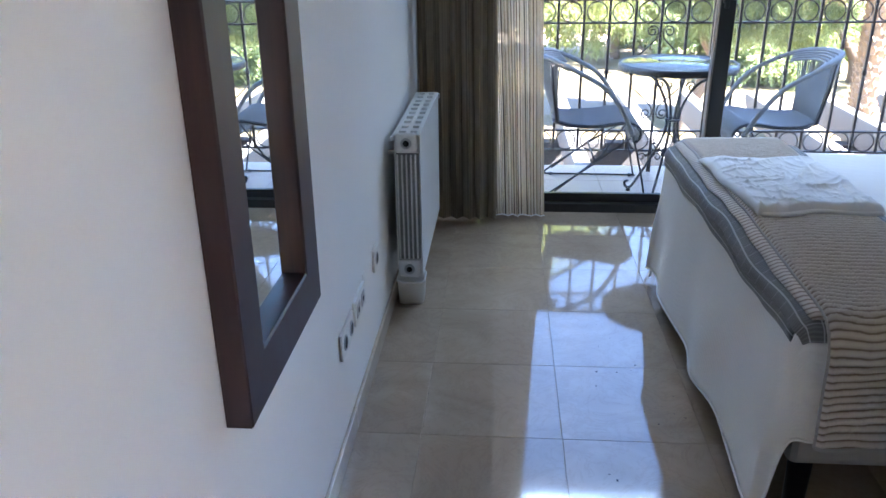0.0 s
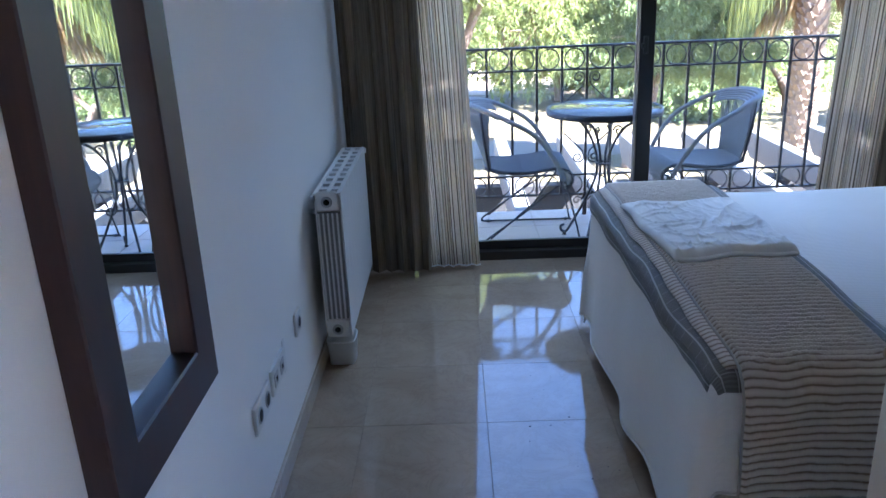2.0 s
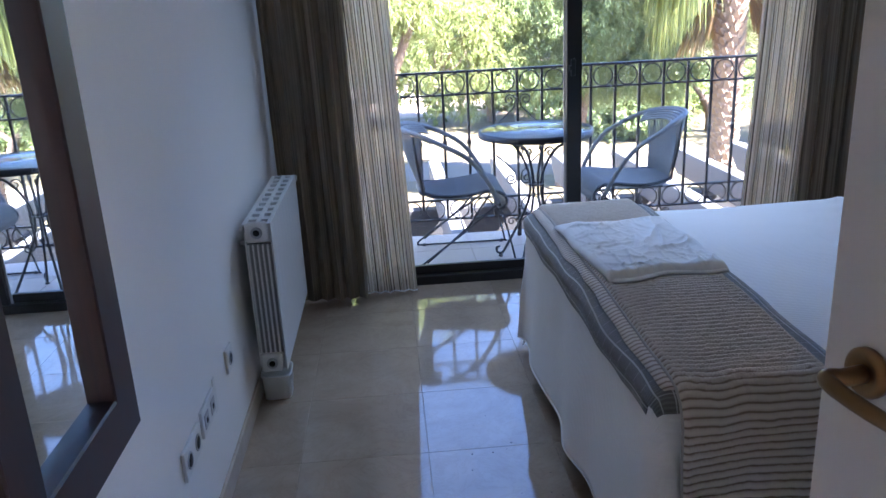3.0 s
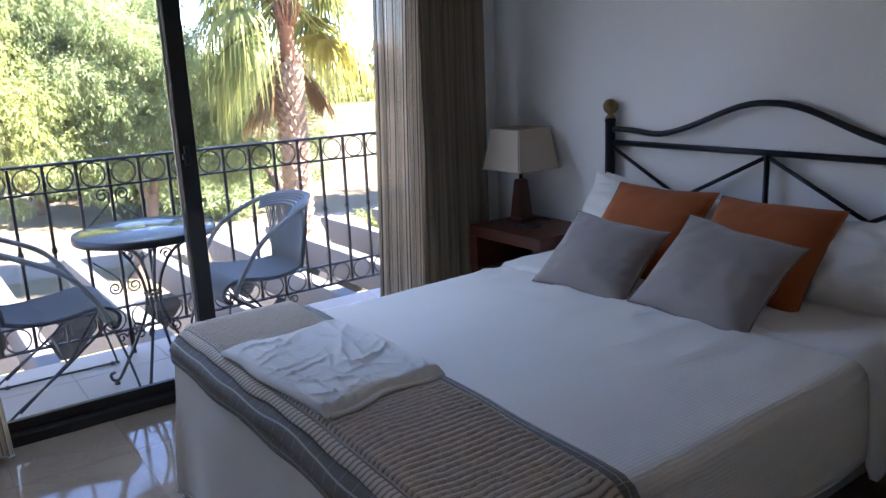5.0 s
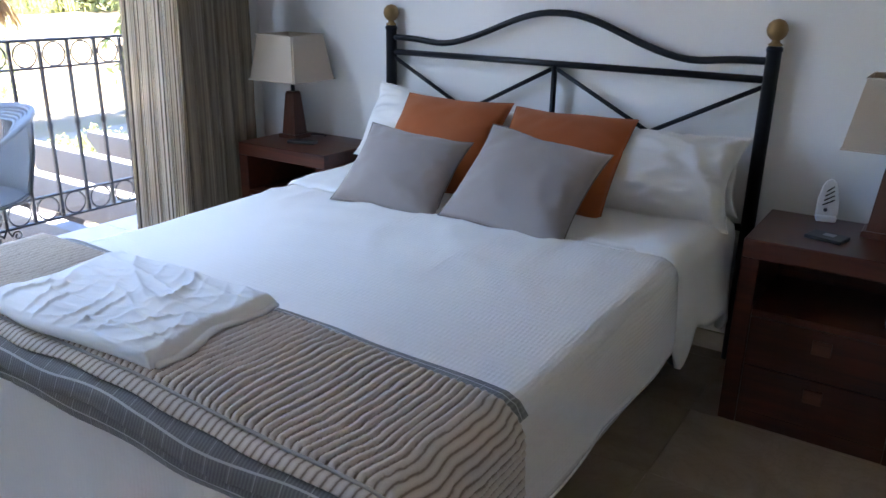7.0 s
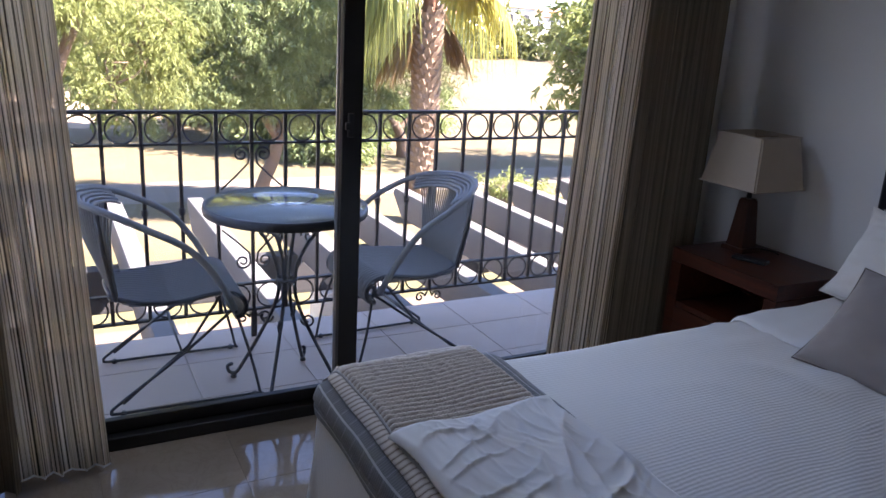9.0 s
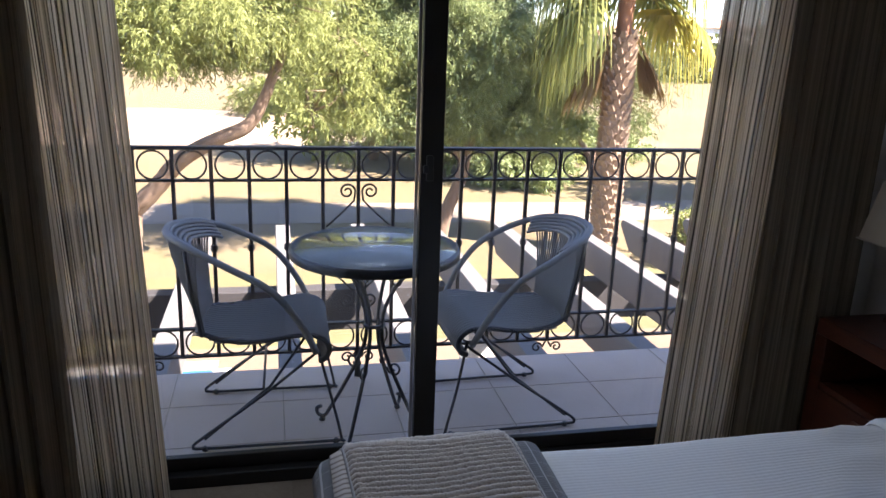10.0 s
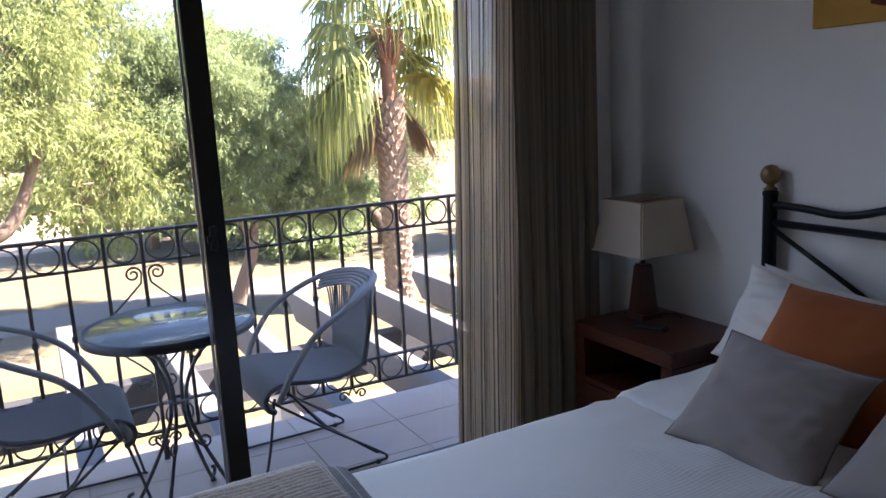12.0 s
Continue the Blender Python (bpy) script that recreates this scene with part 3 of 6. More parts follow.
def sockets():
    def plate(y0, y1, z0, z1, holes, label, kind):
        t = thing("wall_socket", (0.0, (y0 + y1) / 2, (z0 + z1) / 2), label, "socket", "sockets on the mirror wall")
        inv = Matrix.Translation((0, -(y0 + y1) / 2, -(z0 + z1) / 2))
        ob = part("face_plate", boxed(0.0005, 0.010, y0, y1, z0, z1, bevel=0.003), M_PLASTIC, t)
        ob.matrix_parent_inverse = inv
        for yc in holes:
            bm = bmesh.new()
            if kind == "socket":
                lathe(bm, [(0.0, 0), (0.022, 0), (0.022, 0.003), (0.019, 0.004), (0.018, 0.001), (0, 0.001)], seg=22)
                bmesh.ops.transform(bm, matrix=pose(0.0095, yc, (z0 + z1) / 2, 0, 90), verts=bm.verts)
                ob = part("socket_well", bm, M_GREYMETAL, t)
                ob.matrix_parent_inverse = inv
                bm = bmesh.new()
                lathe(bm, [(0, 0), (0.0165, 0), (0.0165, 0.001), (0, 0.001)], seg=20)
                bmesh.ops.transform(bm, matrix=pose(0.0115, yc, (z0 + z1) / 2, 0, 90), verts=bm.verts)
                ob = part("socket_face", bm, M_DARKHOLE, t)
            else:
                box(bm, 0.0095, 0.0125, yc - 0.022, yc + 0.022, z0 + 0.018, z1 - 0.018, 0.002)
                ob = part("insert", bm, M_SILVER, t)
                ob.matrix_parent_inverse = inv
                ob = part("port", boxed(0.012, 0.0135, yc - 0.007, yc + 0.007, (z0 + z1) / 2 - 0.007, (z0 + z1) / 2 + 0.006), M_DARKHOLE, t)
            ob.matrix_parent_inverse = inv
    plate(1.872, 2.034, 0.301, 0.379, (1.912, 1.994), "white double power socket on the white wall", "socket")
    plate(2.066, 2.220, 0.304, 0.382, (2.105, 2.181), "white double aerial and phone socket on the wall", "port")
    plate(2.422, 2.500, 0.317, 0.395, (2.461,), "white single power socket on the white wall", "socket")
    lab = thing("blanking_strip", (0.0, 2.252, 0.340), "thin white plastic strip stuck on the wall", "plastic strip")
    ob = part("strip", boxed(0.0005, 0.004, -0.012, 0.012, -0.052, 0.052, bevel=0.001), M_PLASTIC, lab)


sockets()


# ---- curtains ----
def curtain(name, xs, y, z0, z1, folds, depth, mat, label, lean_top=0.0, seed=0, y_slope=0.0, rows=26):
    """A pleated curtain between two x on one rail; lean_top: how far the top is drawn in."""
    x0, x1 = xs
    t = thing(name, ((x0 + x1) / 2, y, z0), label, "curtain", "curtains at the balcony window")
    cx = (x0 + x1) / 2
    length = (x1 - x0) * 1.9
    def fn(u, v):
        k = u / length
        h = (v - z0) / (z1 - z0)
        ph = 2 * math.pi * folds * k + 1.3 * wob(k * 6, seed) + 0.5 * wob(k * 9, h * 1.5, seed)
        amp = depth * (1.0 - 0.35 * h) * (0.75 + 0.5 * wob(k * 5, 3.0, seed))
        x = x0 + (x1 - x0) * (k + 0.25 / folds * math.sin(2 * ph) * 0.5) + lean_top * h + 0.012 * wob(k * 4, h * 2, seed + 5)
        return (x - cx, amp * math.sin(ph) + y_slope * (k - 0.5) + 0.006 * wob(k * 11, h * 3, seed), v - z0)
    sheet("curtain_cloth", fn, span(0, length, folds * 14 + 1), span(z0, z1, rows), mat, t)
    if mat is M_SHEER:
        part("hem", tubed([fn(u, z0 + 0.004) for u in span(0, length, folds * 14 + 1)], 0.0035, 6), M_SHEET, t, "pale weighted hem")
    return t


curtain("curtain", (0.03, 0.40), 3.800, 0.018, 2.345, 6, 0.040, M_CURTAIN, "dark taupe full-length curtain drawn to the wall", -0.02, 2)
curtain("curtain", (2.56, 2.945), 3.825, 0.018, 2.345, 6, 0.040, M_CURTAIN, "dark taupe full-length curtain drawn beside the bedside table", 0.02, 7)
curtain("sheer_curtain", (0.35, 0.645), 3.868, 0.010, 2.330, 5, 0.026, M_SHEER, "striped brown and cream sheer curtain drawn open", -0.095, 4)
curtain("sheer_curtain", (2.285, 2.62), 3.868, 0.010, 2.330, 5, 0.026, M_SHEER, "striped brown and cream sheer curtain drawn open", 0.09, 9)
rod = thing("curtain_rod", (1.5, 3.85, 2.36), "dark metal curtain rod above the balcony window", "curtain rod")
part("rod", tubed([(-1.47, 0, 0), (1.55, 0, 0)], 0.012, 12), M_IRON, rod)
for x in (-1.47, 1.55):
    bm = bmesh.new()
    bmesh.ops.create_uvsphere(bm, u_segments=14, v_segments=8, radius=0.024, matrix=Matrix.Translation((x, 0, 0)))
    part("finial", bm, M_IRON, rod, smooth=True)
for x in (-1.3, 0, 1.35):
    part("rod_bracket", tubed([(x, 0.109, 0.0), (x, 0.0, 0.0)], 0.007), M_IRON, rod)


# ---- bed ----
BX0, BX1, BY0, BY1, BZ = 1.065, 3.07, 1.605, 3.105, 0.563
R_EDGE = 0.045


def drape(a, b, off=0.0, folds=True):
    """A point of a cloth laid over the bed: a runs from the foot edge to the head, b from the south edge to the north."""
    W, r = BY1 - BY0, R_EDGE
    da, ds, dn = max(0.0, r - a), max(0.0, r - b), max(0.0, b - (W - r))
    db, sb = (ds, -1) if ds > 0 else (dn, 1)
    d = (da**4 + db**4) ** 0.25
    x, y = BX0 + max(a, r), BY0 + min(max(b, r), W - r)
    hump = 0.010 * wob(a * 2.1, b * 2.3) + 0.005 * (1 - 2 * abs(wob(a * 3.0 + b, b * 7 - a, 6))) * min(1.0, max(0.0, (a - 0.5) * 1.2)) + 0.004 * math.exp(-((b - W / 2) ** 2) / 0.4)
    hump += 0.011 * max(0.0, 1 - 3.4 * abs(wob(a * 2.4 + b * 1.2, b * 4.6 - a * 1.5, 17))) ** 2 * min(1.0, max(0.0, (a - 0.75) * 2.2))
    if d <= 1e-6:
        return Vector((x, y, BZ + off + hump))
    nx, ny = -da / math.hypot(da, db), sb * db / math.hypot(da, db)
    q = math.pi / 2 * r
    if d < q:
        out, z = (r + off) * math.sin(d / r), BZ - r + (r + off) * math.cos(d / r)
    else:
        drop = d - q
        z = BZ - r - drop
        run = b if da > db else a
        wave = (0.5 + 0.5 * math.sin(run * 13 + 2.2 * wob(run * 2, 1.7))) * min(drop, 0.5) * 0.06
        corner = min(da, db) * 0.03
        out = r + off + 0.03 * drop + (wave if folds else 0.0) + corner + 0.008 * wob(run * 5, drop * 5)
    z = max(z + hump * max(0.0, 1 - d * 3), 0.012)
    return Vector((x + nx * out, y + ny * out, z))


def frange(a, b, step):
    n = max(2, int(round((b - a) / step)) + 1)
    return span(a, b, n)


def bed():
    t = thing("bed", ((BX0 + BX1) / 2, (BY0 + BY1) / 2, 0), "double bed with a black iron headboard and brass balls", "bed")
    inv = Matrix.Translation((-(BX0 + BX1) / 2, -(BY0 + BY1) / 2, 0))
    def p(name, bm, mat, label="", smooth=False):
        ob = part(name, bm, mat, t, label, smooth)
        ob.matrix_parent_inverse = inv
        return ob
    p("bed_base", boxed(BX0 + 0.03, BX1, BY0 + 0.03, BY1 - 0.03, 0.20, 0.34, bevel=0.02), M_MATTRESS)
    p("mattress", boxed(BX0 + 0.012, BX1, BY0 + 0.012, BY1 - 0.012, 0.342, BZ - 0.014, bevel=0.03, seg=4), M_MATTRESS, "pale mattress", True)
    for x in (BX0 + 0.10, BX1 - 0.12):
        for y in (BY0 + 0.12, BY1 - 0.12):
            bm = bmesh.new()
            lathe(bm, [(0.022, 0), (0.026, 0.01), (0.030, 0.20)], (x, y, 0), 14)
            p("leg", bm, M_IRON)
    hx, ya, yb, mid = 3.112, 1.572, 3.122, 2.347
    for y in (ya, yb):
        bm = bmesh.new()
        lathe(bm, [(0.026, 0), (0.0235, 0.01), (0.0235, 1.100), (0.026, 1.102), (0.026, 1.112), (0.020, 1.118)], (hx, y, 0), 18)
        p("post", bm, M_IRON)
        bm = bmesh.new()
        lathe(bm, [(0.020, 1.1185), (0.024, 1.123), (0.014, 1.130), (0.012, 1.137), (0.020, 1.141), (0.030, 1.153), (0.034, 1.169), (0.030, 1.186), (0.018, 1.199), (0.0, 1.204)], (hx, y, 0), 20)
        p("ball_finial", bm, M_BRONZE, "aged brass ball")
    top = []
    for k in span(0, 1, 41):
        y = ya + (yb - ya) * k
        e = abs(k - 0.5) * 2
        rise = 0.125 * (0.5 + 0.5 * math.cos(math.pi * min(1, max(0, (e - 0.02) / 0.62)))) - 0.012 * math.exp(-((e - 0.68) / 0.12) ** 2)
        top.append((hx, y, 1.070 + rise))
    p("arched_bar", tubed(top, 0.0125, 10), M_IRON)
    p("cross_bar", tubed([(hx, ya, 1.010), (hx, yb, 1.010)], 0.0125, 10), M_IRON)
    p("lower_bar", tubed([(hx, ya, 0.50), (hx, yb, 0.50)], 0.0125, 10), M_IRON)
    p("centre_bar", tubed([(hx, mid, 1.005), (hx, mid, 0.505)], 0.011, 10), M_IRON)
    for s, y in ((1, ya), (-1, yb)):
        q = (y + mid) / 2
        p("diagonal_bar", tubed([(hx, y + s * 0.012, 0.990), (hx, q, 0.795)], 0.0085), M_IRON)
        p("diagonal_bar", tubed([(hx, mid - s * 0.012, 0.990), (hx, q, 0.795)], 0.0085), M_IRON)


bed()


def bedding():
    W, L = BY1 - BY0, BX1 - BX0
    c = thing("coverlet", (BX0, BY0, BZ), "white ribbed cotton coverlet over the bed, hanging at the foot", "bedspread")
    inv = Matrix.Translation((-BX0, -BY0, -BZ))
    a = frange(-0.47, 0.10, 0.02) + frange(0.12, L - 0.06, 0.025)
    b = frange(-0.235, 0.08, 0.02) + frange(0.11, W - 0.11, 0.025) + frange(W - 0.08, W + 0.40, 0.02)
    ob = sheet("cloth", lambda u, v: drape(u, v, 0.004), a, b, M_COVER, c, thick=lambda u, v: drape(u, v, -0.001))
    ob.matrix_parent_inverse = inv

    for name, line in (("foot_hem", [drape(-0.47, v, 0.005) for v in frange(-0.22, W + 0.38, 0.02)]), ("side_hem", [drape(u, -0.235, 0.005) for u in frange(-0.45, L - 0.08, 0.02)])):
        ob = part(name, tubed(line, 0.0032, 6), M_SHEET, c, "stitched hem")
        ob.matrix_parent_inverse = inv

    s = thing("folded_sheet", (2.4, BY0, BZ), "white sheet folded back near the pillows", "sheet")
    a = frange(L - 0.66, L - 0.12, 0.022)
    b = frange(-0.25, 0.08, 0.02) + frange(0.11, W - 0.11, 0.025) + frange(W - 0.08, W + 0.25, 0.02)
    def fold(u, v, o):
        e = min(1.0, (u - (L - 0.66)) / 0.02)
        if v < 0:
            v *= 1 + (0.16 * math.sin(u * 15) + 0.10 * math.sin(u * 37)) * e
        q = drape(u + 0.018 * wob(v * 3, 2.0), v, o * e + 0.007 + 0.006 * wob(u * 9, v * 6, 3) * (o > 0.005))
        if v < 0:
            q.y -= (0.010 + 0.040 * max(0, math.sin((u - 1.2) * 17)) * min(1, -v / 0.2)) * min(1.0, (u - (L - 0.66)) / 0.10)
        return q
    ob = sheet("cloth", lambda u, v: fold(u, v, 0.012), a, b, M_SHEET, s, thick=lambda u, v: fold(u, v, 0.001))
    ob.matrix_parent_inverse = Matrix.Translation((-2.4, -BY0, -BZ))

    # the pile of blankets is narrower and thinner towards the south end
    narrow = lambda v: 0.925 + 0.075 * min(1.0, max(0.0, v / W))
    loft = lambda v: 0.62 + 0.38 * min(1.0, max(0.0, v / 0.45))
    # grey plaid under the ridged throw, in two folded layers
    g = thing("plaid_blanket", (1.3, BY0, BZ), "folded dark grey plaid blanket with thin white lines", "blanket")
    for k, (a0, a1, b0, b1, o) in enumerate(((-0.030, 0.43, 0.045, W + 0.025, 0.007), (-0.004, 0.475, -0.005, W + 0.010, 0.022))):
        f = lambda u, v, h: drape(u * narrow(v) + 0.010 * wob(v * 4, k), v, h * loft(v) + 0.003 * wob(u * 8, v * 7, k))
        ob = sheet("blanket_layer", lambda u, v: f(u, v, o + 0.012 * min(1.0, min(u - a0, a1 - u, v - b0, b1 - v) / 0.008 + 0.35)), frange(a0, a1, 0.018), frange(b0, b1, 0.022), M_PLAID, g, thick=lambda u, v: f(u, v, o))
        ob.matrix_parent_inverse = Matrix.Translation((-1.3, -BY0, -BZ))

    r = thing("ridged_throw", (1.3, BY0, BZ), "beige ridged chenille throw laid across the bed foot", "throw")
    def arc(v):
        d, q, k = R_EDGE - v, math.pi / 2 * R_EDGE, (R_EDGE + 0.033) / R_EDGE
        return v if d < 0 else R_EDGE - d * k if d < q else R_EDGE - q * k - (d - q)
    def phase(u, v):
        return arc(v) / 0.0182 + 1.25 * wob(u * 6, v * 3.5, 2) + 0.16 * wob(u * 18, v * 12, 6) + 0.06 * wob(u * 40, v * 20)
    def rid(u, v, top):
        uu = u * narrow(v) + 0.008 * wob(v * 5, 7)
        ph = phase(u, v)
        puff = 0.0100 * abs(math.sin(math.pi * ph)) ** 0.7 * (0.72 + 0.28 * abs(math.sin(u * 290 + 1.5 * math.floor(ph)))) + 0.0016 * wob(u * 60, v * 60)
        fade = min(1.0, min(u - 0.050, 0.415 - u) / 0.012 + 0.15)
        o = 0.0445 * loft(v) + (0.006 + puff) * fade if top else 0.0438 * loft(v)
        q = drape(uu, v, o, False)
        if v < 0:
            q.y -= 0.012 * (0.5 + 0.5 * math.sin(u * 26)) * min(1.0, -v / 0.3)
        return q
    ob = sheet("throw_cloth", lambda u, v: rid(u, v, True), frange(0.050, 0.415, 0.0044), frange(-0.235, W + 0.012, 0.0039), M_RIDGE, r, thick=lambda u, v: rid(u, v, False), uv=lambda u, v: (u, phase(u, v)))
    ob.matrix_parent_inverse = Matrix.Translation((-1.3, -BY0, -BZ))

    # its lower fold shows as a rounded edge along the foot and the north end
    def under(u, v, h):
        return drape(u * narrow(v) + 0.006 * wob(v * 6, 3), v, (0.0375 + h) * loft(v))
    roll = lambda u, v: 0.0065 * min(1.0, min(u - 0.030, 0.425 - u, W + 0.022 - v) / 0.006 + 0.3)
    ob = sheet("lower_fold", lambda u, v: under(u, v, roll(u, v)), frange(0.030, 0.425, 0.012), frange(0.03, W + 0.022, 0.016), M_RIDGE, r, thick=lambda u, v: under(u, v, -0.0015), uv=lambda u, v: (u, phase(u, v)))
    ob.matrix_parent_inverse = Matrix.Translation((-1.3, -BY0, -BZ))
    for u in (0.0505, 0.4145):
        ob = part("bound_edge", tubed([rid(u, v, True) for v in frange(-0.233, W + 0.010, 0.02)], 0.0035, 6), M_MATTRESS, r, "plain bound edge")
        ob.matrix_parent_inverse = Matrix.Translation((-1.3, -BY0, -BZ))
    ob = part("end_hem", tubed([rid(u, -0.234, True) for u in frange(0.052, 0.413, 0.02)], 0.006, 6), M_MATTRESS, r, "rolled end hem")
    ob.matrix_parent_inverse = Matrix.Translation((-1.3, -BY0, -BZ))

    # folded white cover lying on the throw
    w = thing("folded_cover", (1.37, 2.45, 0.62), "crumpled white cotton cover folded on the throw", "duvet cover")
    FOLDS = [(0.45, 0.014, 1.0, 3.6, 3, 2.0), (1.15, 0.010, 1.1, 4.6, 4, 11.0), (2.5, 0.006, 1.4, 6.0, 4, 23.0), (0.25, 0.0075, 1.5, 8.0, 4, 31.0), (1.75, 0.006, 1.7, 9.0, 4, 37.0)]
    P = [Vector((1.125, 2.165)), Vector((1.484, 2.205)), Vector((1.490, 2.770)), Vector((1.095, 2.745))]
    def cov(u, v, top):
        e = min(u, 1 - u, v, 1 - v)
        q = (P[0] * (1 - u) + P[1] * u) * (1 - v) + (P[3] * (1 - u) + P[2] * u) * v
        q = q + Vector((wob(u * 3, v * 3, 1), wob(u * 3, v * 3, 9))) * 0.02
        base = drape(q.x - BX0, q.y - BY0, 0.058).z
        if not top:
            return Vector((q.x, q.y, base))
        crease = 0.0
        for turn, amp, along, across, sharp, seed in FOLDS:
            p, s = u * math.cos(turn) + v * math.sin(turn), v * math.cos(turn) - u * math.sin(turn)
            s += 0.10 * wob(p * 2.2, s * 2.2, seed + 40)
            crease += amp * max(0.0, 1 - 2.6 * abs(wob(p * along, s * across, seed))) ** sharp * (0.55 + 0.9 * wob(u * 2.3, v * 2.3, seed + 7))
        crease += 0.004 * wob(u * 6, v * 6, 4)
        h = 0.010 * min(1, e / 0.03) ** 0.5 + crease * min(1, e / 0.08) + 0.014 * (1 - v) * min(1, v / 0.05)
        return Vector((q.x, q.y, base + max(h, 0.002)))
    ob = sheet("cloth", lambda u, v: cov(u, v, True), span(0, 1, 110), span(0, 1, 130), M_SHEET, w, thick=lambda u, v: cov(u, v, False))
    ob.matrix_parent_inverse = Matrix.Translation((-1.37, -2.45, -0.62))
    # the lower folded layer peeps out along its south edge
    ob = sheet("lower_fold", lambda u, v: cov(u, v * 0.12, False) + Vector((0.004, -0.010 + 0.004 * wob(u * 5, 3), 0.0085 * min(1, min(u, 1 - u) / 0.04))), span(0.02, 0.97, 40), span(0, 1, 6), M_SHEET, w, thick=lambda u, v: cov(u, v * 0.12, False) + Vector((0.004, -0.010 + 0.004 * wob(u * 5, 3), 0.0)))
    ob.matrix_parent_inverse = Matrix.Translation((-1.37, -2.45, -0.62))


bedding()


def cushion(name, w, h, t, mat, m, label, category, group, seed, seam=None, limp=0.0, tuft=False):
    """A stuffed square: pinched corners, full middle, a seam round it. Local x across, z up, y through."""
    o = thing(name, (0, 0, 0), label, category, group)
    o.matrix_basis = m
    def f(u, v, s):
        x, z = 2 * u - 1, 2 * v - 1
        soft = (0.085 if tuft else 0.06) + 0.05 * limp
        pinch = 1 - soft * (1 - abs(z) ** 2.2) * abs(x) ** 3
        pinch2 = 1 - soft * (1 - abs(x) ** 2.2) * abs(z) ** 3
        full = max(0.0, (1 - abs(x) ** 2.6) * (1 - abs(z) ** 2.6)) ** 0.62
        wr = 0.006 * wob(u * 3, v * 3, seed) + limp * 0.016 * (1 - abs(wob(u * 3 + seed, v * 5, 2 * s)) * 2.4)
        wr += 0.004 * wob(u * 8 + seed, v * 8, 5) + (0.003 + 0.015 * limp) * (1 - 3.2 * abs(wob(u * 6 + v * 2, v * 7 - u * 3, seed + 3))) * max(abs(x), abs(z)) ** (2 - limp)
        sag = -limp * 0.02 * (1 - v)
        y = s * (t / 2 * full * (1 - 0.25 * (v - 0.4)) + wr * min(1, full * 1.6))
        return Vector((w / 2 * x * pinch + limp * 0.012 * wob(v * 3, seed), y, h / 2 * (z * pinch2 + 1) + 0.010 * wob(u * 2.5, seed, 3) * v))
    ob = sheet("cover", lambda u, v: f(u, v, -1), span(0, 1, 45), span(0, 1, 45), mat, o, thick=lambda u, v: f(u, v, 1))
    rim = [f(u, 0, 0) for u in span(0, 1, 14)] + [f(1, v, 0) for v in span(0, 1, 14)[1:]] + [f(u, 1, 0) for u in span(1, 0, 14)[1:]] + [f(0, v, 0) for v in span(1, 0, 14)[1:-1]]
    part("seam", tubed(rim, 0.0026, 6, True), seam or mat, o)
    if tuft:
        part("zip_pull", tubed([(w / 2 - 0.02, 0, 0.004), (w / 2 + 0.004, -0.014, 0.001), (w / 2 + 0.016, -0.022, 0.001)], 0.0022, 6), M_BLACKPLASTIC, o)
    return o


def stand(x, y, z, lean, turn, tip=0.0):
    """Standing on the bed with its face to the foot: lean back, turned about the upright, tipped sideways."""
    return Matrix.Translation((x, y, z)) @ Matrix.Rotation(radians(-90 + turn), 4, "Z") @ Matrix.Rotation(radians(-lean), 4, "X") @ Matrix.Rotation(radians(tip), 4, "Y")


G = "pillows on the bed"
cushion("pillow", 0.68, 0.295, 0.15, M_PILLOW, stand(2.985, 2.765, 0.565, 10, 0, 5), "white cotton pillow leaning on the headboard", "pillow", G, 1, limp=0.9)
cushion("pillow", 0.68, 0.27, 0.15, M_PILLOW, stand(3.000, 1.925, 0.560, 6, 0, 0), "white cotton pillow leaning on the headboard", "pillow", G, 2, limp=0.9)
cushion("pillow", 0.66, 0.325, 0.15, M_PILLOW, stand(2.830, 2.785, 0.575, 26, 2, 7), "white cotton pillow leaning on another pillow", "pillow", G, 3, limp=0.8)
cushion("pillow", 0.70, 0.36, 0.19, M_PILLOW, stand(2.770, 1.915, 0.560, 44, 3, -1), "plump white pillow leaning on another pillow", "pillow", G, 4, limp=0.9)
cushion("cushion", 0.46, 0.44, 0.14, M_ORANGE, stand(2.595, 2.625, 0.562, 44, 2, 0), "burnt orange velour cushion leaning on white pillows", "cushion", G, 5)
cushion("cushion", 0.46, 0.44, 0.14, M_ORANGE, stand(2.605, 2.155, 0.562, 46, 2, 0), "burnt orange velour cushion leaning on white pillows", "cushion", G, 6)
M_SEAM = cloth("dark_piping", (0.19, 0.15, 0.135), 500)
cushion("cushion", 0.405, 0.345, 0.13, M_GREY, stand(2.350, 2.597, 0.562, 48, 12, 7), "grey-brown velour cushion with a dark seam", "cushion", G, 7, M_SEAM, 0.15, True)
cushion("cushion", 0.445, 0.385, 0.14, M_GREY, stand(2.368, 2.160, 0.562, 47, 4, 8), "wider grey-brown velour cushion with a dark seam", "cushion", G, 8, M_SEAM, 0.10, True)


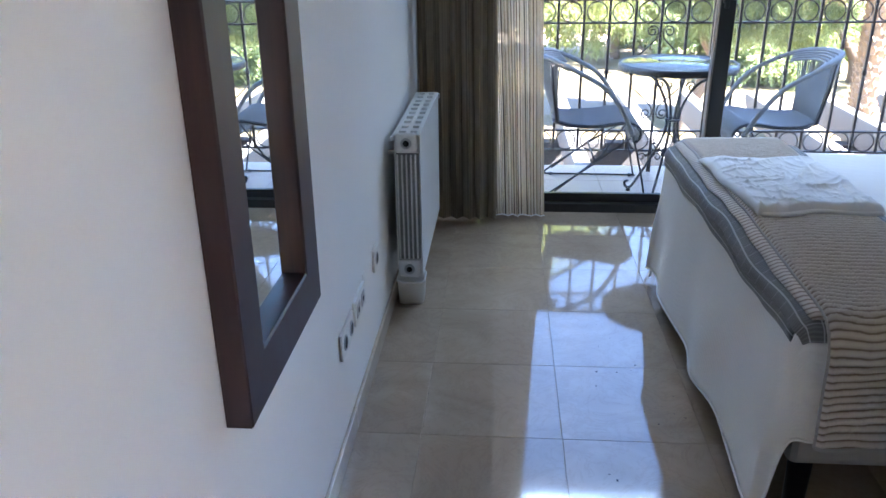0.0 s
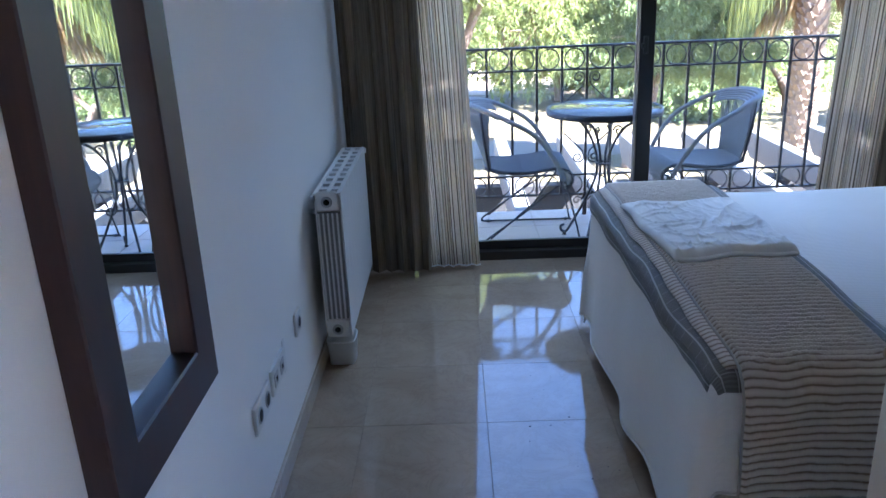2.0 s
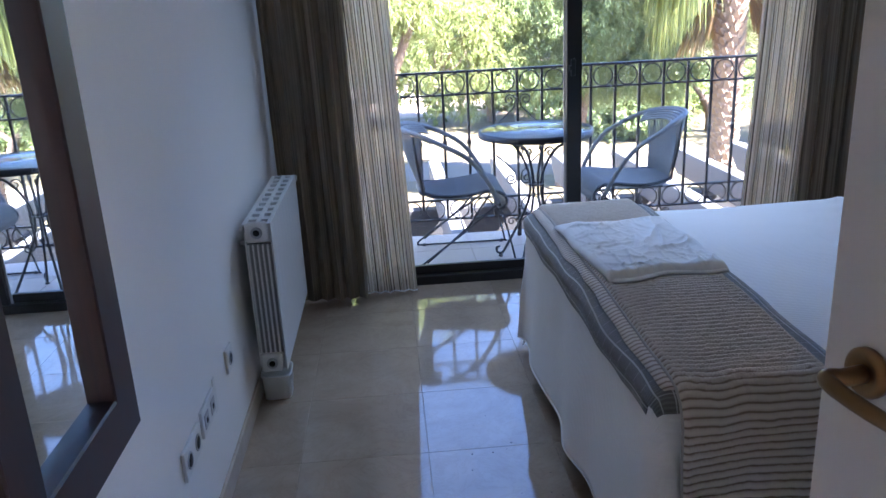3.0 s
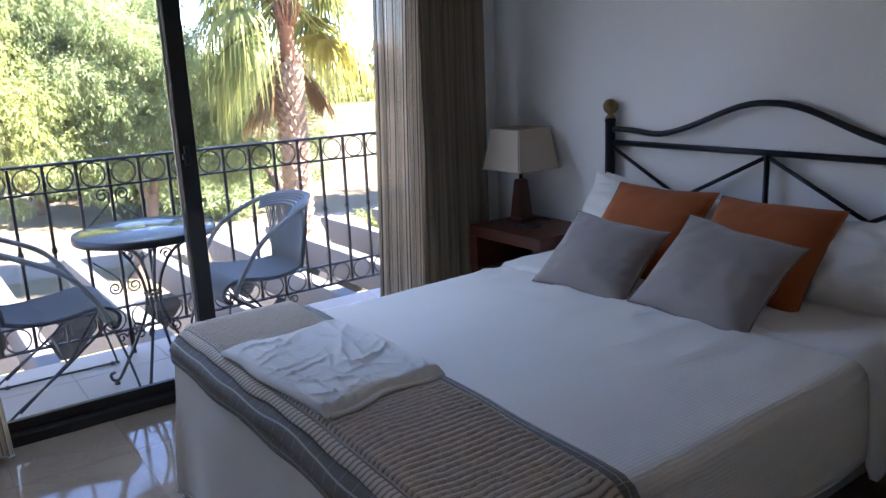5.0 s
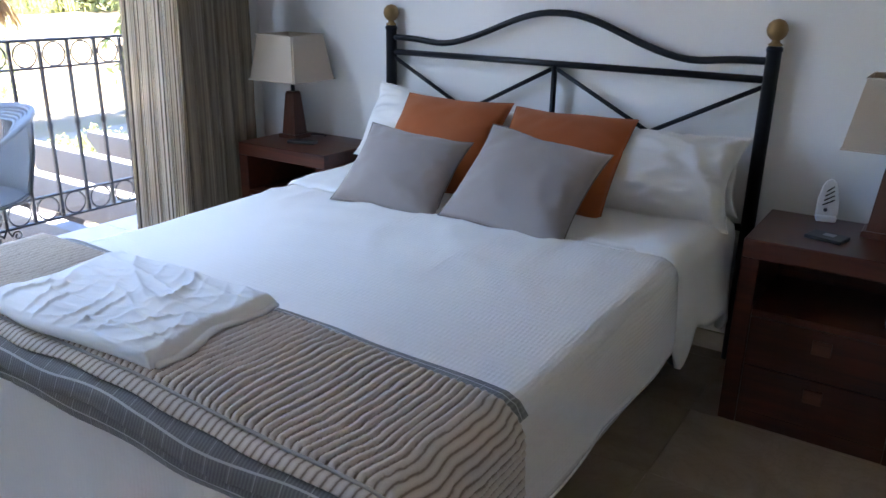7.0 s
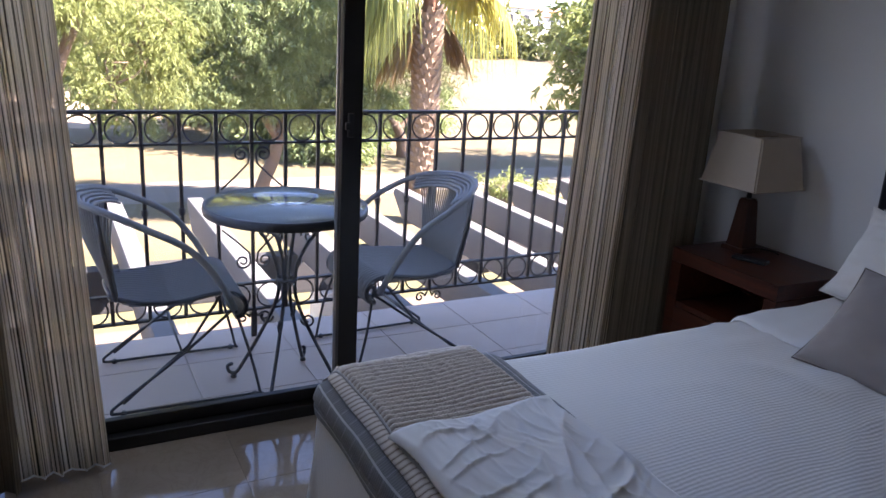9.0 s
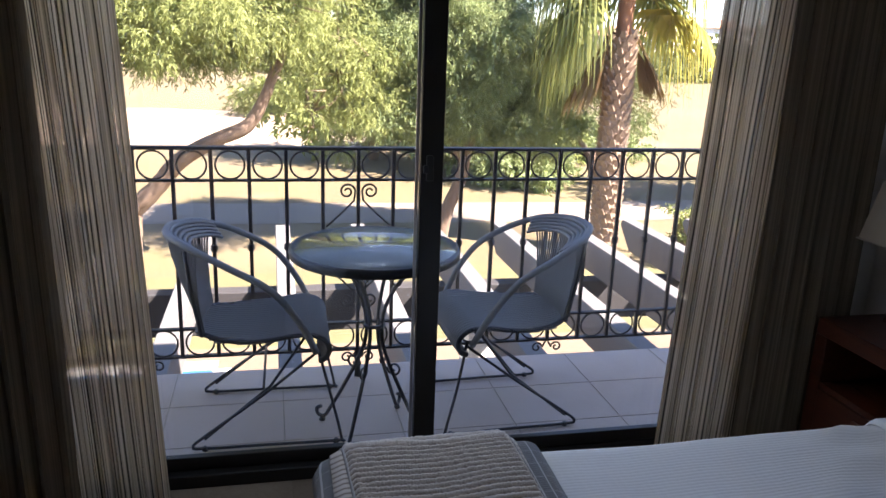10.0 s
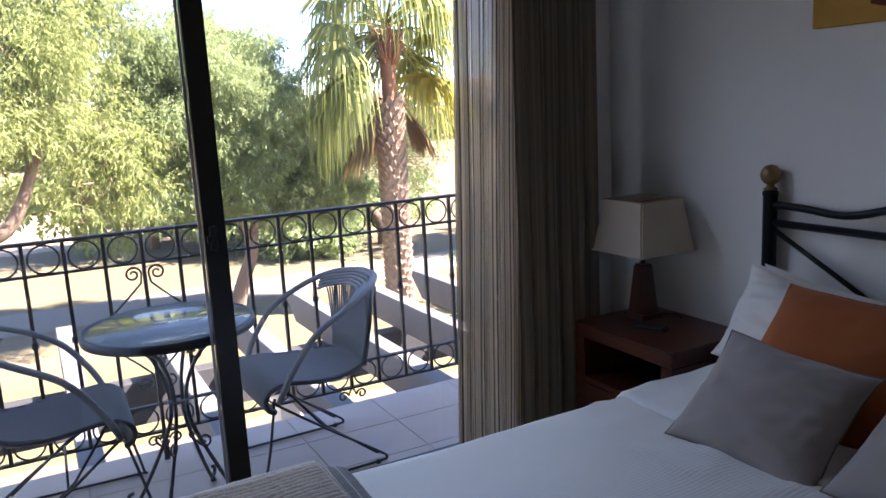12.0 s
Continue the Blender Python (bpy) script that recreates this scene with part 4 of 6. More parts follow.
# ---- bedside tables and what stands on them ----
def bedside(x0, y0, label):
    x1, w, h, fr = x0 + 0.385, 0.515, 0.600, 0.052
    t = thing("bedside_table", ((x0 + x1) / 2, y0 + w / 2, 0), label, "bedside table", "bedside tables")
    inv = Matrix.Translation((-(x0 + x1) / 2, -(y0 + w / 2), 0))
    def p(name, bm, mat, parent=t, label=""):
        ob = part(name, bm, mat, parent, label)
        if parent is t:
            ob.matrix_parent_inverse = inv
        return ob
    y1 = y0 + w
    p("top", boxed(x0, x1, y0, y1, h - 0.058, h, bevel=0.004), M_NIGHTWOOD)
    for a in (y0, y1 - fr):
        p("side_panel", boxed(x0, x1, a, a + fr, 0.0, h - 0.0585, bevel=0.003), M_NIGHTWOOD)
    p("back_panel", boxed(x1 - 0.02, x1 - 0.004, y0 + fr, y1 - fr, 0.02, h - 0.06), M_NIGHTWOOD)
    p("niche_floor", boxed(x0 + 0.004, x1 - 0.02, y0 + fr + 0.0005, y1 - fr - 0.0005, 0.365, 0.385), M_NIGHTWOOD)
    p("plinth", boxed(x0 + 0.006, x1 - 0.02, y0 + fr + 0.0005, y1 - fr - 0.0005, 0.0, 0.045), M_NIGHTWOOD)
    for z in (0.05, 0.208):
        d = p("drawer", boxed(x0 - 0.002, x0 + 0.30, y0 + fr + 0.0015, y1 - fr - 0.0015, z, z + 0.1545, bevel=0.002), M_NIGHTWOOD)
        p("pull", boxed(x0 - 0.014, x0 - 0.0025, (y0 + y1) / 2 - 0.026, (y0 + y1) / 2 + 0.026, z + 0.085, z + 0.128, bevel=0.003), M_PULLWOOD, d, "square wooden pull")
    return t


bedside(2.668, 0.978, "dark cherry bedside table with niche and two drawers")
bedside(2.752, 3.205, "dark cherry bedside table beside the curtain")


def lamp(x, y, z, label):
    t = thing("table_lamp", (x, y, z), label, "lamp", "bedside lamps")
    bm = bmesh.new()
    lathe(bm, [(0.052, 0.0), (0.052, 0.014), (0.048, 0.018)], square=True)
    part("foot", bm, M_LAMPWOOD, t)
    bm = bmesh.new()
    lathe(bm, [(0.040, 0.0185), (0.0245, 0.202), (0.020, 0.212)], square=True)
    part("stem", bm, M_LAMPWOOD, t)
    bm = bmesh.new()
    lathe(bm, [(0.008, 0.2125), (0.010, 0.216), (0.009, 0.250), (0.013, 0.252), (0.013, 0.320), (0.0, 0.321)], seg=14)
    part("lamp_holder", bm, M_IRON, t)
    bm = bmesh.new()
    zb, zt = 0.266, 0.466
    outer, inner = [], []
    for zz, a, b in ((zb, 0.134, 0.137), (zb + 0.004, 0.134, 0.137), (zt, 0.104, 0.107)):
        outer.append([bm.verts.new((sx * a, sy * b, zz)) for sx, sy in ((-1, -1), (1, -1), (1, 1), (-1, 1))])
    for zz, a, b in ((zt, 0.101, 0.104), (zb, 0.131, 0.134)):
        inner.append([bm.verts.new((sx * a, sy * b, zz)) for sx, sy in ((-1, -1), (1, -1), (1, 1), (-1, 1))])
    loops = outer + inner
    for a, b in zip(loops, loops[1:] + loops[:1]):
        for k in range(4):
            bm.faces.new((a[k], a[(k + 1) % 4], b[(k + 1) % 4], b[k]))
    bmesh.ops.recalc_face_normals(bm, faces=bm.faces)
    edges = [e for e in bm.edges if abs(e.verts[0].co.z - e.verts[1].co.z) > 0.1]
    bmesh.ops.bevel(bm, geom=edges, offset=0.006, segments=2, affect="EDGES")
    part("shade", bm, M_SHADE, t, "beige linen shade")
    for zz, a, b in ((zb + 0.001, 0.1355, 0.1385), (zt - 0.002, 0.1055, 0.1085)):
        part("shade_trim", tubed([(-a, -b, zz), (a, -b, zz), (a, b, zz), (-a, b, zz)], 0.0025, 6, True), M_SHADE, t)
    bm = bmesh.new()
    tube(bm, [(-0.103, 0, zt - 0.012), (0.103, 0, zt - 0.012)], 0.0018, 6)
    tube(bm, [(0, 0, zt - 0.012), (0, 0, 0.321)], 0.003, 6)
    part("shade_carrier", bm, M_BRASS, t)
    part("cord", tubed(smooth_line([(0.050, 0.0, 0.006), (0.085, -0.03, 0.004), (0.105, -0.07, 0.004), (0.09, -0.11, 0.004)], 5), 0.0035, 6), M_BLACKPLASTIC, t)
    return t


lamp(2.940, 1.160, 0.600, "table lamp with tapered wooden stem and linen shade")
lamp(2.990, 3.597, 0.600, "table lamp with tapered wooden stem and linen shade")


def small_things():
    t = thing("insect_repeller", (3.010, 1.325, 0.600), "white plastic stand-up device with slanted slots", "device")
    t.rotation_euler = (0, 0, radians(12))
    bm = boxed(-0.022, 0.022, -0.030, 0.030, 0.0, 0.020, bevel=0.006)
    part("base", bm, M_PLASTIC, t)
    bm = bmesh.new()
    prof = [(-0.032, 0.020), (0.032, 0.020), (0.030, 0.070), (0.020, 0.115), (0.008, 0.132), (-0.008, 0.132), (-0.020, 0.115), (-0.030, 0.070)]
    fr = [bm.verts.new((-0.016 + z * 0.10, y, z)) for y, z in prof]
    bk = [bm.verts.new((0.012 + z * 0.04, y, z)) for y, z in prof]
    bm.faces.new(fr)
    bm.faces.new(bk[::-1])
    for k in range(len(prof)):
        bm.faces.new((fr[k], fr[(k + 1) % 8], bk[(k + 1) % 8], bk[k]))
    bmesh.ops.recalc_face_normals(bm, faces=bm.faces)
    bmesh.ops.bevel(bm, geom=list(bm.edges), offset=0.003, segments=2, affect="EDGES")
    part("shell", bm, M_PLASTIC, t)
    for k in range(4):
        z = 0.062 + k * 0.014
        part("slot", tubed([(-0.0165 + (z - 0.008) * 0.10, 0.016 - 0.002 * k, z - 0.009), (-0.0165 + (z + 0.008) * 0.10, -0.016 + 0.002 * k, z + 0.009)], 0.0024, 6), M_BLACKPLASTIC, t)
    bm = bmesh.new()
    bmesh.ops.create_uvsphere(bm, u_segments=12, v_segments=8, radius=0.006, matrix=Matrix.Translation((-0.013, 0.006, 0.038)))
    part("button", bm, M_BLACKPLASTIC, t, smooth=True)

    n = thing("notepad", (2.805, 1.290, 0.600), "small flat black gadget with a silver patch", "gadget")
    n.rotation_euler = (0, 0, radians(-14))
    part("case", boxed(-0.038, 0.038, -0.052, 0.052, 0.0, 0.011, bevel=0.003), M_BLACKPLASTIC, n)
    part("patch", boxed(-0.006, 0.020, -0.020, 0.012, 0.0112, 0.0122), M_SILVER, n)
    n2 = thing("remote_control", (2.900, 3.465, 0.600), "flat black remote control on the bedside table", "remote")
    n2.rotation_euler = (0, 0, radians(20))
    part("case", boxed(-0.025, 0.025, -0.065, 0.065, 0.0, 0.014, bevel=0.004), M_BLACKPLASTIC, n2)
    b = thing("glass_bottle", (2.745, 1.085, 0.385), "small clear glass bottle standing in the niche", "bottle")
    bm = bmesh.new()
    lathe(bm, [(0.0, 0.0), (0.013, 0.001), (0.014, 0.030), (0.006, 0.040), (0.006, 0.052), (0.0, 0.052)], seg=16)
    n3 = Nodes("clear_bottle")
    part("bottle_body", bm, n3.done((0.9, 0.93, 0.95), 0.05, 0.0, Transmission_Weight=0.9, IOR=1.45), b, smooth=True)
    bm = bmesh.new()
    lathe(bm, [(0.0, 0.0525), (0.008, 0.0525), (0.008, 0.064), (0.0, 0.064)], seg=14)
    part("cap", bm, M_SILVER, b)

    p = thing("canvas_picture", (RX - 0.012, 2.345, 1.622), "ochre yellow canvas picture hung above the bed", "picture")
    nn = Nodes("ochre_canvas")
    v = nn.noise(3.5, 5, 0.6, distortion=1.0)
    col = nn.ramp(v, (0.3, (0.44, 0.20, 0.02)), (0.55, (0.58, 0.31, 0.04)), (0.75, (0.66, 0.40, 0.08)))
    nn.bump(nn.noise(300, 2), 0.3, 0.001)
    part("canvas", boxed(-0.016, 0.011, -0.65, 0.65, 0.0, 0.62, bevel=0.003), nn.done(col, 0.7), p)
    M_PAINT = plain("dark_red_paint", (0.10, 0.012, 0.008), 0.6)
    part("painted_stroke", tubed(smooth_line([(-0.0165, 0.46, 0.058), (-0.0165, 0.40, 0.046), (-0.0165, 0.34, 0.066), (-0.0165, 0.24, 0.13), (-0.0165, 0.12, 0.10)], 5), 0.009, 6), M_PAINT, p)


small_things()


# ---- balcony: slab, railing, furniture ----
M_RENDER = plain("cream_render", (0.62, 0.57, 0.50), 0.9, grain=90, vary=0.05, bump=0.3, depth=0.003)
M_TERRA = marble("pink_stoneware", (0.50, 0.37, 0.285), (0.43, 0.315, 0.24), (0.38, 0.27, 0.205), 0.45)
M_RATTAN = plain("grey_cane", (0.19, 0.19, 0.19), 0.6, grain=300, vary=0.25, bump=0.3)
M_RAIL = plain("brown_black_iron", (0.022, 0.018, 0.018), 0.5, 0.2, grain=150, vary=0.25, bump=0.15)
M_STEEL = plain("grey_steel_rod", (0.036, 0.038, 0.045), 0.45, 0.5, grain=150, vary=0.2, bump=0.1)

structure("balcony_slab", boxed(-0.6, 3.8, RY1 + 0.2, 4.93, -0.26, -0.030), M_RENDER, "cream rendered balcony slab", "balcony")
# Unseen mass of the house, sized to keep the sun off the balcony.
bm = bmesh.new()
box(bm, -7.0, -0.21, -1.6, RY1 + 0.199, -0.26, 3.3)
box(bm, RX + 0.21, 9.0, -1.6, RY1 + 0.199, -0.26, 3.3)
box(bm, -0.20, RX + 0.20, -1.6, RY1 + 0.199, RH + 0.16, 3.3)
structure("house_body", bm, M_RENDER, "cream rendered house round the bedroom, unseen, blocks the sun", "house")
structure("facade", boxed(-7.0, 9.0, RY1 + 0.05, RY1 + 0.19, -3.2, -0.262), M_RENDER, "cream rendered house front below the balcony", "wall")


def railing():
    y, pitch, xc = 4.80, 0.1475, 1.327
    t = thing("balcony_railing", (xc, y, -0.02), "wrought iron balcony railing with rings and scrolls", "railing")
    inv = Matrix.Translation((-xc, -y, 0.02))
    k0, k1 = -11, 14
    xa, xb = xc + k0 * pitch, xc + k1 * pitch
    def p(name, bm, label="", smooth=False):
        ob = part(name, bm, M_RAIL, t, label, smooth)
        ob.matrix_parent_inverse = inv
        return ob
    p("top_rail", boxed(xa - 0.02, xb + 0.02, y - 0.020, y + 0.020, 0.992, 1.006, bevel=0.004))
    for z in (0.868, 0.236, 0.112):
        p("cross_rail", boxed(xa, xb, y - 0.012, y + 0.012, z - 0.005, z + 0.005, bevel=0.001))
    bar = bmesh.new()
    box(bar, -0.0075, 0.0075, -0.0075, 0.0075, 0.105, 0.992)
    lathe(bar, [(0.009, -0.016), (0.016, -0.009), (0.011, -0.004), (0.018, 0.0), (0.011, 0.004), (0.016, 0.009), (0.009, 0.016)], (0, 0, 0.585), 10)
    bar_ob = p("bar", bar)
    bar_ob.location.x = xa
    ring = bmesh.new()
    tube(ring, [(0.057 * math.cos(2 * math.pi * k / 28), 0, 0.057 * math.sin(2 * math.pi * k / 28)) for k in range(28)], 0.0042, 6, True)
    ring_ob = p("ring", ring)
    ring_ob.location = (xa + pitch / 2, y, 0.930)
    bar_ob.location.y = y
    def again(src, x, z):
        o = new(src.name.split(".")[0], src.data)
        o.parent, o.matrix_parent_inverse, o.location = t, inv, (x, y, z)
    for k in range(k0 + 1, k1 + 1):
        again(bar_ob, xc + k * pitch, 0)
    for k in range(k0, k1):
        if k > k0:
            again(ring_ob, xc + (k + 0.5) * pitch, 0.930)
        again(ring_ob, xc + (k + 0.5) * pitch, 0.174)
    yy = y - 0.014
    for s in (1, -1):
        for flip, zc in ((1, 0.822), (-1, 0.345)):
            sp = [(xc + s * 0.048 + s * 0.034 * (1 - 0.75 * k) * math.cos(2.9 * math.pi * k + math.pi), yy, zc + flip * 0.034 * (1 - 0.75 * k) * math.sin(2.9 * math.pi * k + math.pi) * -1) for k in span(0, 1, 26)]
            arm = smooth_line([(xc + s * 0.135, yy, zc - flip * 0.150), (xc + s * 0.075, yy, zc - flip * 0.095), (xc + s * 0.020, yy, zc - flip * 0.040)], 4)
            p("scroll", tubed(arm + sp, 0.0045, 6))
    for k in (-6, 0, 6):
        for s in (1, -1):
            sp = [(xc + k * pitch + s * 0.048 + s * 0.026 * (1 - 0.7 * q) * math.cos(2.4 * math.pi * q + math.pi), yy + 0.014, 0.072 + 0.026 * (1 - 0.7 * q) * math.sin(2.4 * math.pi * q)) for q in span(0, 1, 22)]
            p("foot_scroll", tubed([(xc + k * pitch + s * 0.004, yy + 0.014, 0.106)] + sp, 0.0045, 6))
        if k == 0:
            p("foot_post", boxed(xc + k * pitch - 0.012, xc + k * pitch + 0.012, y - 0.012, y + 0.012, -0.030, 0.106, bevel=0.002))
    for x in (xa, xb):
        p("corner_post", boxed(x - 0.015, x + 0.015, y - 0.015, y + 0.015, -0.030, 0.104, bevel=0.002))
        for z in (0.999, 0.868, 0.236, 0.112):
            p("return_rail", boxed(x - 0.012, x + 0.012, RY1 + 0.2, y - 0.021, z - 0.005, z + 0.005))


railing()


def table():
    t = thing("round_table", (1.333, 4.285, -0.02), "round glass-topped metal balcony table", "table")
    H, R = 0.742, 0.304
    bm = bmesh.new()
    ring = [(R - 0.010, H - 0.034), (R, H - 0.032), (R + 0.003, H - 0.016), (R, H), (R - 0.010, H + 0.001), (R - 0.011, H - 0.004), (R - 0.022, H - 0.006), (R - 0.022, H - 0.030)]
    seg = 64
    rings = [[bm.verts.new((r * math.cos(2 * math.pi * i / seg), r * math.sin(2 * math.pi * i / seg), z)) for i in range(seg)] for r, z in ring]
    for a, b in zip(rings, rings[1:] + rings[:1]):
        for i in range(seg):
            bm.faces.new((a[i], a[(i + 1) % seg], b[(i + 1) % seg], b[i])).smooth = True
    part("rim", bm, M_STEEL, t)
    bm = bmesh.new()
    lathe(bm, [(0.0, H - 0.0055), (R - 0.012, H - 0.0055), (R - 0.012, H + 0.0005), (0.0, H + 0.0005)], seg=64)
    bmesh.ops.recalc_face_normals(bm, faces=bm.faces)
    part("glass_top", bm, M_TABLEGLASS, t, "frosted glass")
    for k in range(4):
        a = math.pi / 4 + k * math.pi / 2 + 0.2
        c, s = math.cos(a), math.sin(a)
        prof = [(R - 0.035, H - 0.034), (0.13, H - 0.09), (0.055, H - 0.20), (0.032, H - 0.30), (0.045, H - 0.40), (0.11, H - 0.54), (0.19, 0.055), (0.215, 0.022), (0.240, 0.024), (0.246, 0.048), (0.226, 0.060)]
        part("leg", tubed(smooth_line([(r * c, r * s, z) for r, z in prof], 4), 0.0075, 8), M_STEEL, t)
        part("foot", lathe(bmesh.new(), [(0.012, 0.0), (0.014, 0.004), (0.008, 0.016)], (0.222 * c, 0.222 * s, 0.0), 10), M_BLACKPLASTIC, t)
        for up, zc in ((1, H - 0.12), (-1, H - 0.46)):
            sp = [((0.085 + 0.03 * (1 - 0.75 * q) * math.cos(2.6 * math.pi * q + math.pi)) * c, (0.085 + 0.03 * (1 - 0.75 * q) * math.cos(2.6 * math.pi * q + math.pi)) * s, zc + up * 0.03 * (1 - 0.75 * q) * math.sin(2.6 * math.pi * q)) for q in span(0, 1, 20)]
            part("scroll", tubed(sp, 0.0045, 6), M_STEEL, t)
    bm = bmesh.new()
    tube(bm, [(0.036 * math.cos(2 * math.pi * k / 20), 0.036 * math.sin(2 * math.pi * k / 20), H - 0.30) for k in range(20)], 0.007, 6, True)
    part("collar", bm, M_STEEL, t)
    bm = bmesh.new()
    tube(bm, [((R - 0.04) * math.cos(2 * math.pi * k / 40), (R - 0.04) * math.sin(2 * math.pi * k / 40), H - 0.030) for k in range(40)], 0.006, 6, True)
    part("under_ring", bm, M_STEEL, t)


table()


def chair():
    """Cane tub chair on crossed steel rods. It faces +x."""
    t = thing("balcony_chair", (0, 0, 0), "grey cane balcony chair on crossed steel rods", "chair", "chairs at the balcony table")
    zs, hw = 0.425, 0.215
    # seat: cords laid across a bent frame that rolls down at the front
    prof = smooth_line([(-0.235, zs + 0.006), (-0.15, zs - 0.012), (0.0, zs - 0.012), (0.13, zs + 0.006), (0.20, zs - 0.006), (0.232, zs - 0.045), (0.222, zs - 0.085), (0.195, zs - 0.098)], 5)
    prof = [(q[0], q[1]) for q in prof]
    def half(x):
        return hw * (1.0 if x > 0 else math.sqrt(max(0.05, 1 - (x / 0.262) ** 2 * 0.75)))
    for s in (-1, 1):
        part("seat_frame", tubed([(x, s * half(x), z - 0.004) for x, z in prof], 0.010, 8), M_STEEL, t)
    # the cords pass over and under the frame: an upper and a lower layer
    for j in range(-20, 21):
        y = j * 0.0106
        lift = -0.012 if j % 2 else 0.003
        run = [(x, y, z - 0.010 * (1 - (y / hw) ** 2) * (1 if x < 0.15 else 0.3) + lift) for x, z in prof if half(x) + 0.004 >= abs(y)]
        if len(run) > 3:
            part("seat_cord", tubed(run, 0.0062, 6), M_RATTAN, t)
    part("seat_back_rail", tubed(smooth_line([(-0.15, -half(-0.15), zs - 0.016), (-0.215, -0.14, zs - 0.004), (-0.238, 0.0, zs + 0.002), (-0.215, 0.14, zs - 0.004), (-0.15, half(-0.15), zs - 0.016)], 5), 0.010, 8), M_STEEL, t)
    # bow: one rod from front of seat up over the back and down again
    bow = smooth_line([(0.185, -0.235, zs - 0.06), (0.13, -0.262, zs + 0.06), (0.03, -0.272, zs + 0.19), (-0.11, -0.262, zs + 0.272), (-0.235, -0.205, zs + 0.325), (-0.318, -0.10, zs + 0.344), (-0.338, 0.0, zs + 0.347),
                       (-0.318, 0.10, zs + 0.344), (-0.235, 0.205, zs + 0.325), (-0.11, 0.262, zs + 0.272), (0.03, 0.272, zs + 0.19), (0.13, 0.262, zs + 0.06), (0.185, 0.235, zs - 0.06)], 5)
    part("arm_bow", tubed(bow, 0.0125, 10), M_RATTAN, t, "cane-wrapped arm and back bow")
    # woven back: upright cords fanning from the seat to the bow
    back = [p for p in bow if p.x < -0.19]
    m = 46
    for k in range(m):
        f = k / (m - 1)
        q = f * (len(back) - 1)
        i = min(int(q), len(back) - 2)
        top = back[i].lerp(back[i + 1], q - i)
        a = (f - 0.5) * 1.9
        foot = Vector((-0.225 + 0.045 * (1 - math.cos(a)), 0.155 * math.sin(a) / math.sin(0.95), zs - 0.005))
        midp = top.lerp(foot, 0.5) + Vector((-0.012, 0, 0))
        part("back_cord", tubed([top, top.lerp(foot, 0.25) + Vector((-0.010, 0, 0)), midp, top.lerp(foot, 0.75) + Vector((-0.008, 0, 0)), foot], 0.0042, 5), M_RATTAN, t)
    for s in (-1, 1):
        part("back_post", tubed([(-0.215, s * 0.165, zs - 0.01), (-0.245, s * 0.185, zs + 0.18), (-0.255, s * 0.185, zs + 0.312)], 0.008, 8), M_STEEL, t)
    # braid along the top of the back
    for k in range(5):
        inner = [Vector((p.x * (1 - 0.045 * k) + 0.016, p.y * (1 - 0.055 * k), p.z - 0.004 - 0.011 * k)) for p in back]
        part("top_braid", tubed(inner, 0.0068, 7), M_RATTAN, t)
    # rod frames: runner on the floor, crossed struts
    for s in (-1, 1):
        y = s * 0.235
        loop = smooth_line([(0.190, s * 0.19, zs - 0.055), (0.235, y, 0.20), (0.275, y, 0.020), (0.262, y, 0.009), (0.0, y, 0.009), (-0.225, y, 0.009), (-0.255, y, 0.018), (-0.225, y, 0.050), (0.0, y * 0.97, 0.21), (0.195, s * 0.185, zs - 0.075)], 5)
        part("leg_rod", tubed(loop, 0.0058, 7), M_STEEL, t)
        part("brace_rod", tubed([(-0.215, y, 0.046), (0.02, y * 0.93, 0.235), (0.15, s * 0.17, zs - 0.02)], 0.0055, 7), M_STEEL, t)
        for x in (-0.215, 0.255):
            part("foot_cap", lathe(bmesh.new(), [(0.010, -0.0005), (0.012, 0.004), (0.007, 0.018)], (x, y, 0), 10), M_BLACKPLASTIC, t)
    part("stretcher", tubed([(-0.005, -0.205, 0.215), (-0.005, 0.205, 0.215)], 0.005, 6), M_STEEL, t)
    return t


first = chair()
first.matrix_basis = pose(0.937, 4.465, -0.02, 0, 0, -1)
copy_thing(first, pose(1.868, 4.452, -0.02, 0, 0, 182))


# ---- pergola below the balcony ----
M_PERGOLA = plain("grey_painted_timber", (0.13, 0.122, 0.115), 0.8, grain=40, vary=0.10, bump=0.3, depth=0.003)
# The girder's shade is put into its colour, darker than the rafters.
M_GIRDER = plain("dark_stained_timber", (0.035, 0.032, 0.032), 0.7, grain=40, vary=0.15, bump=0.3, depth=0.003)
M_COLUMN = plain("white_masonry", (0.72, 0.68, 0.62), 0.9, grain=60, vary=0.05, bump=0.3)


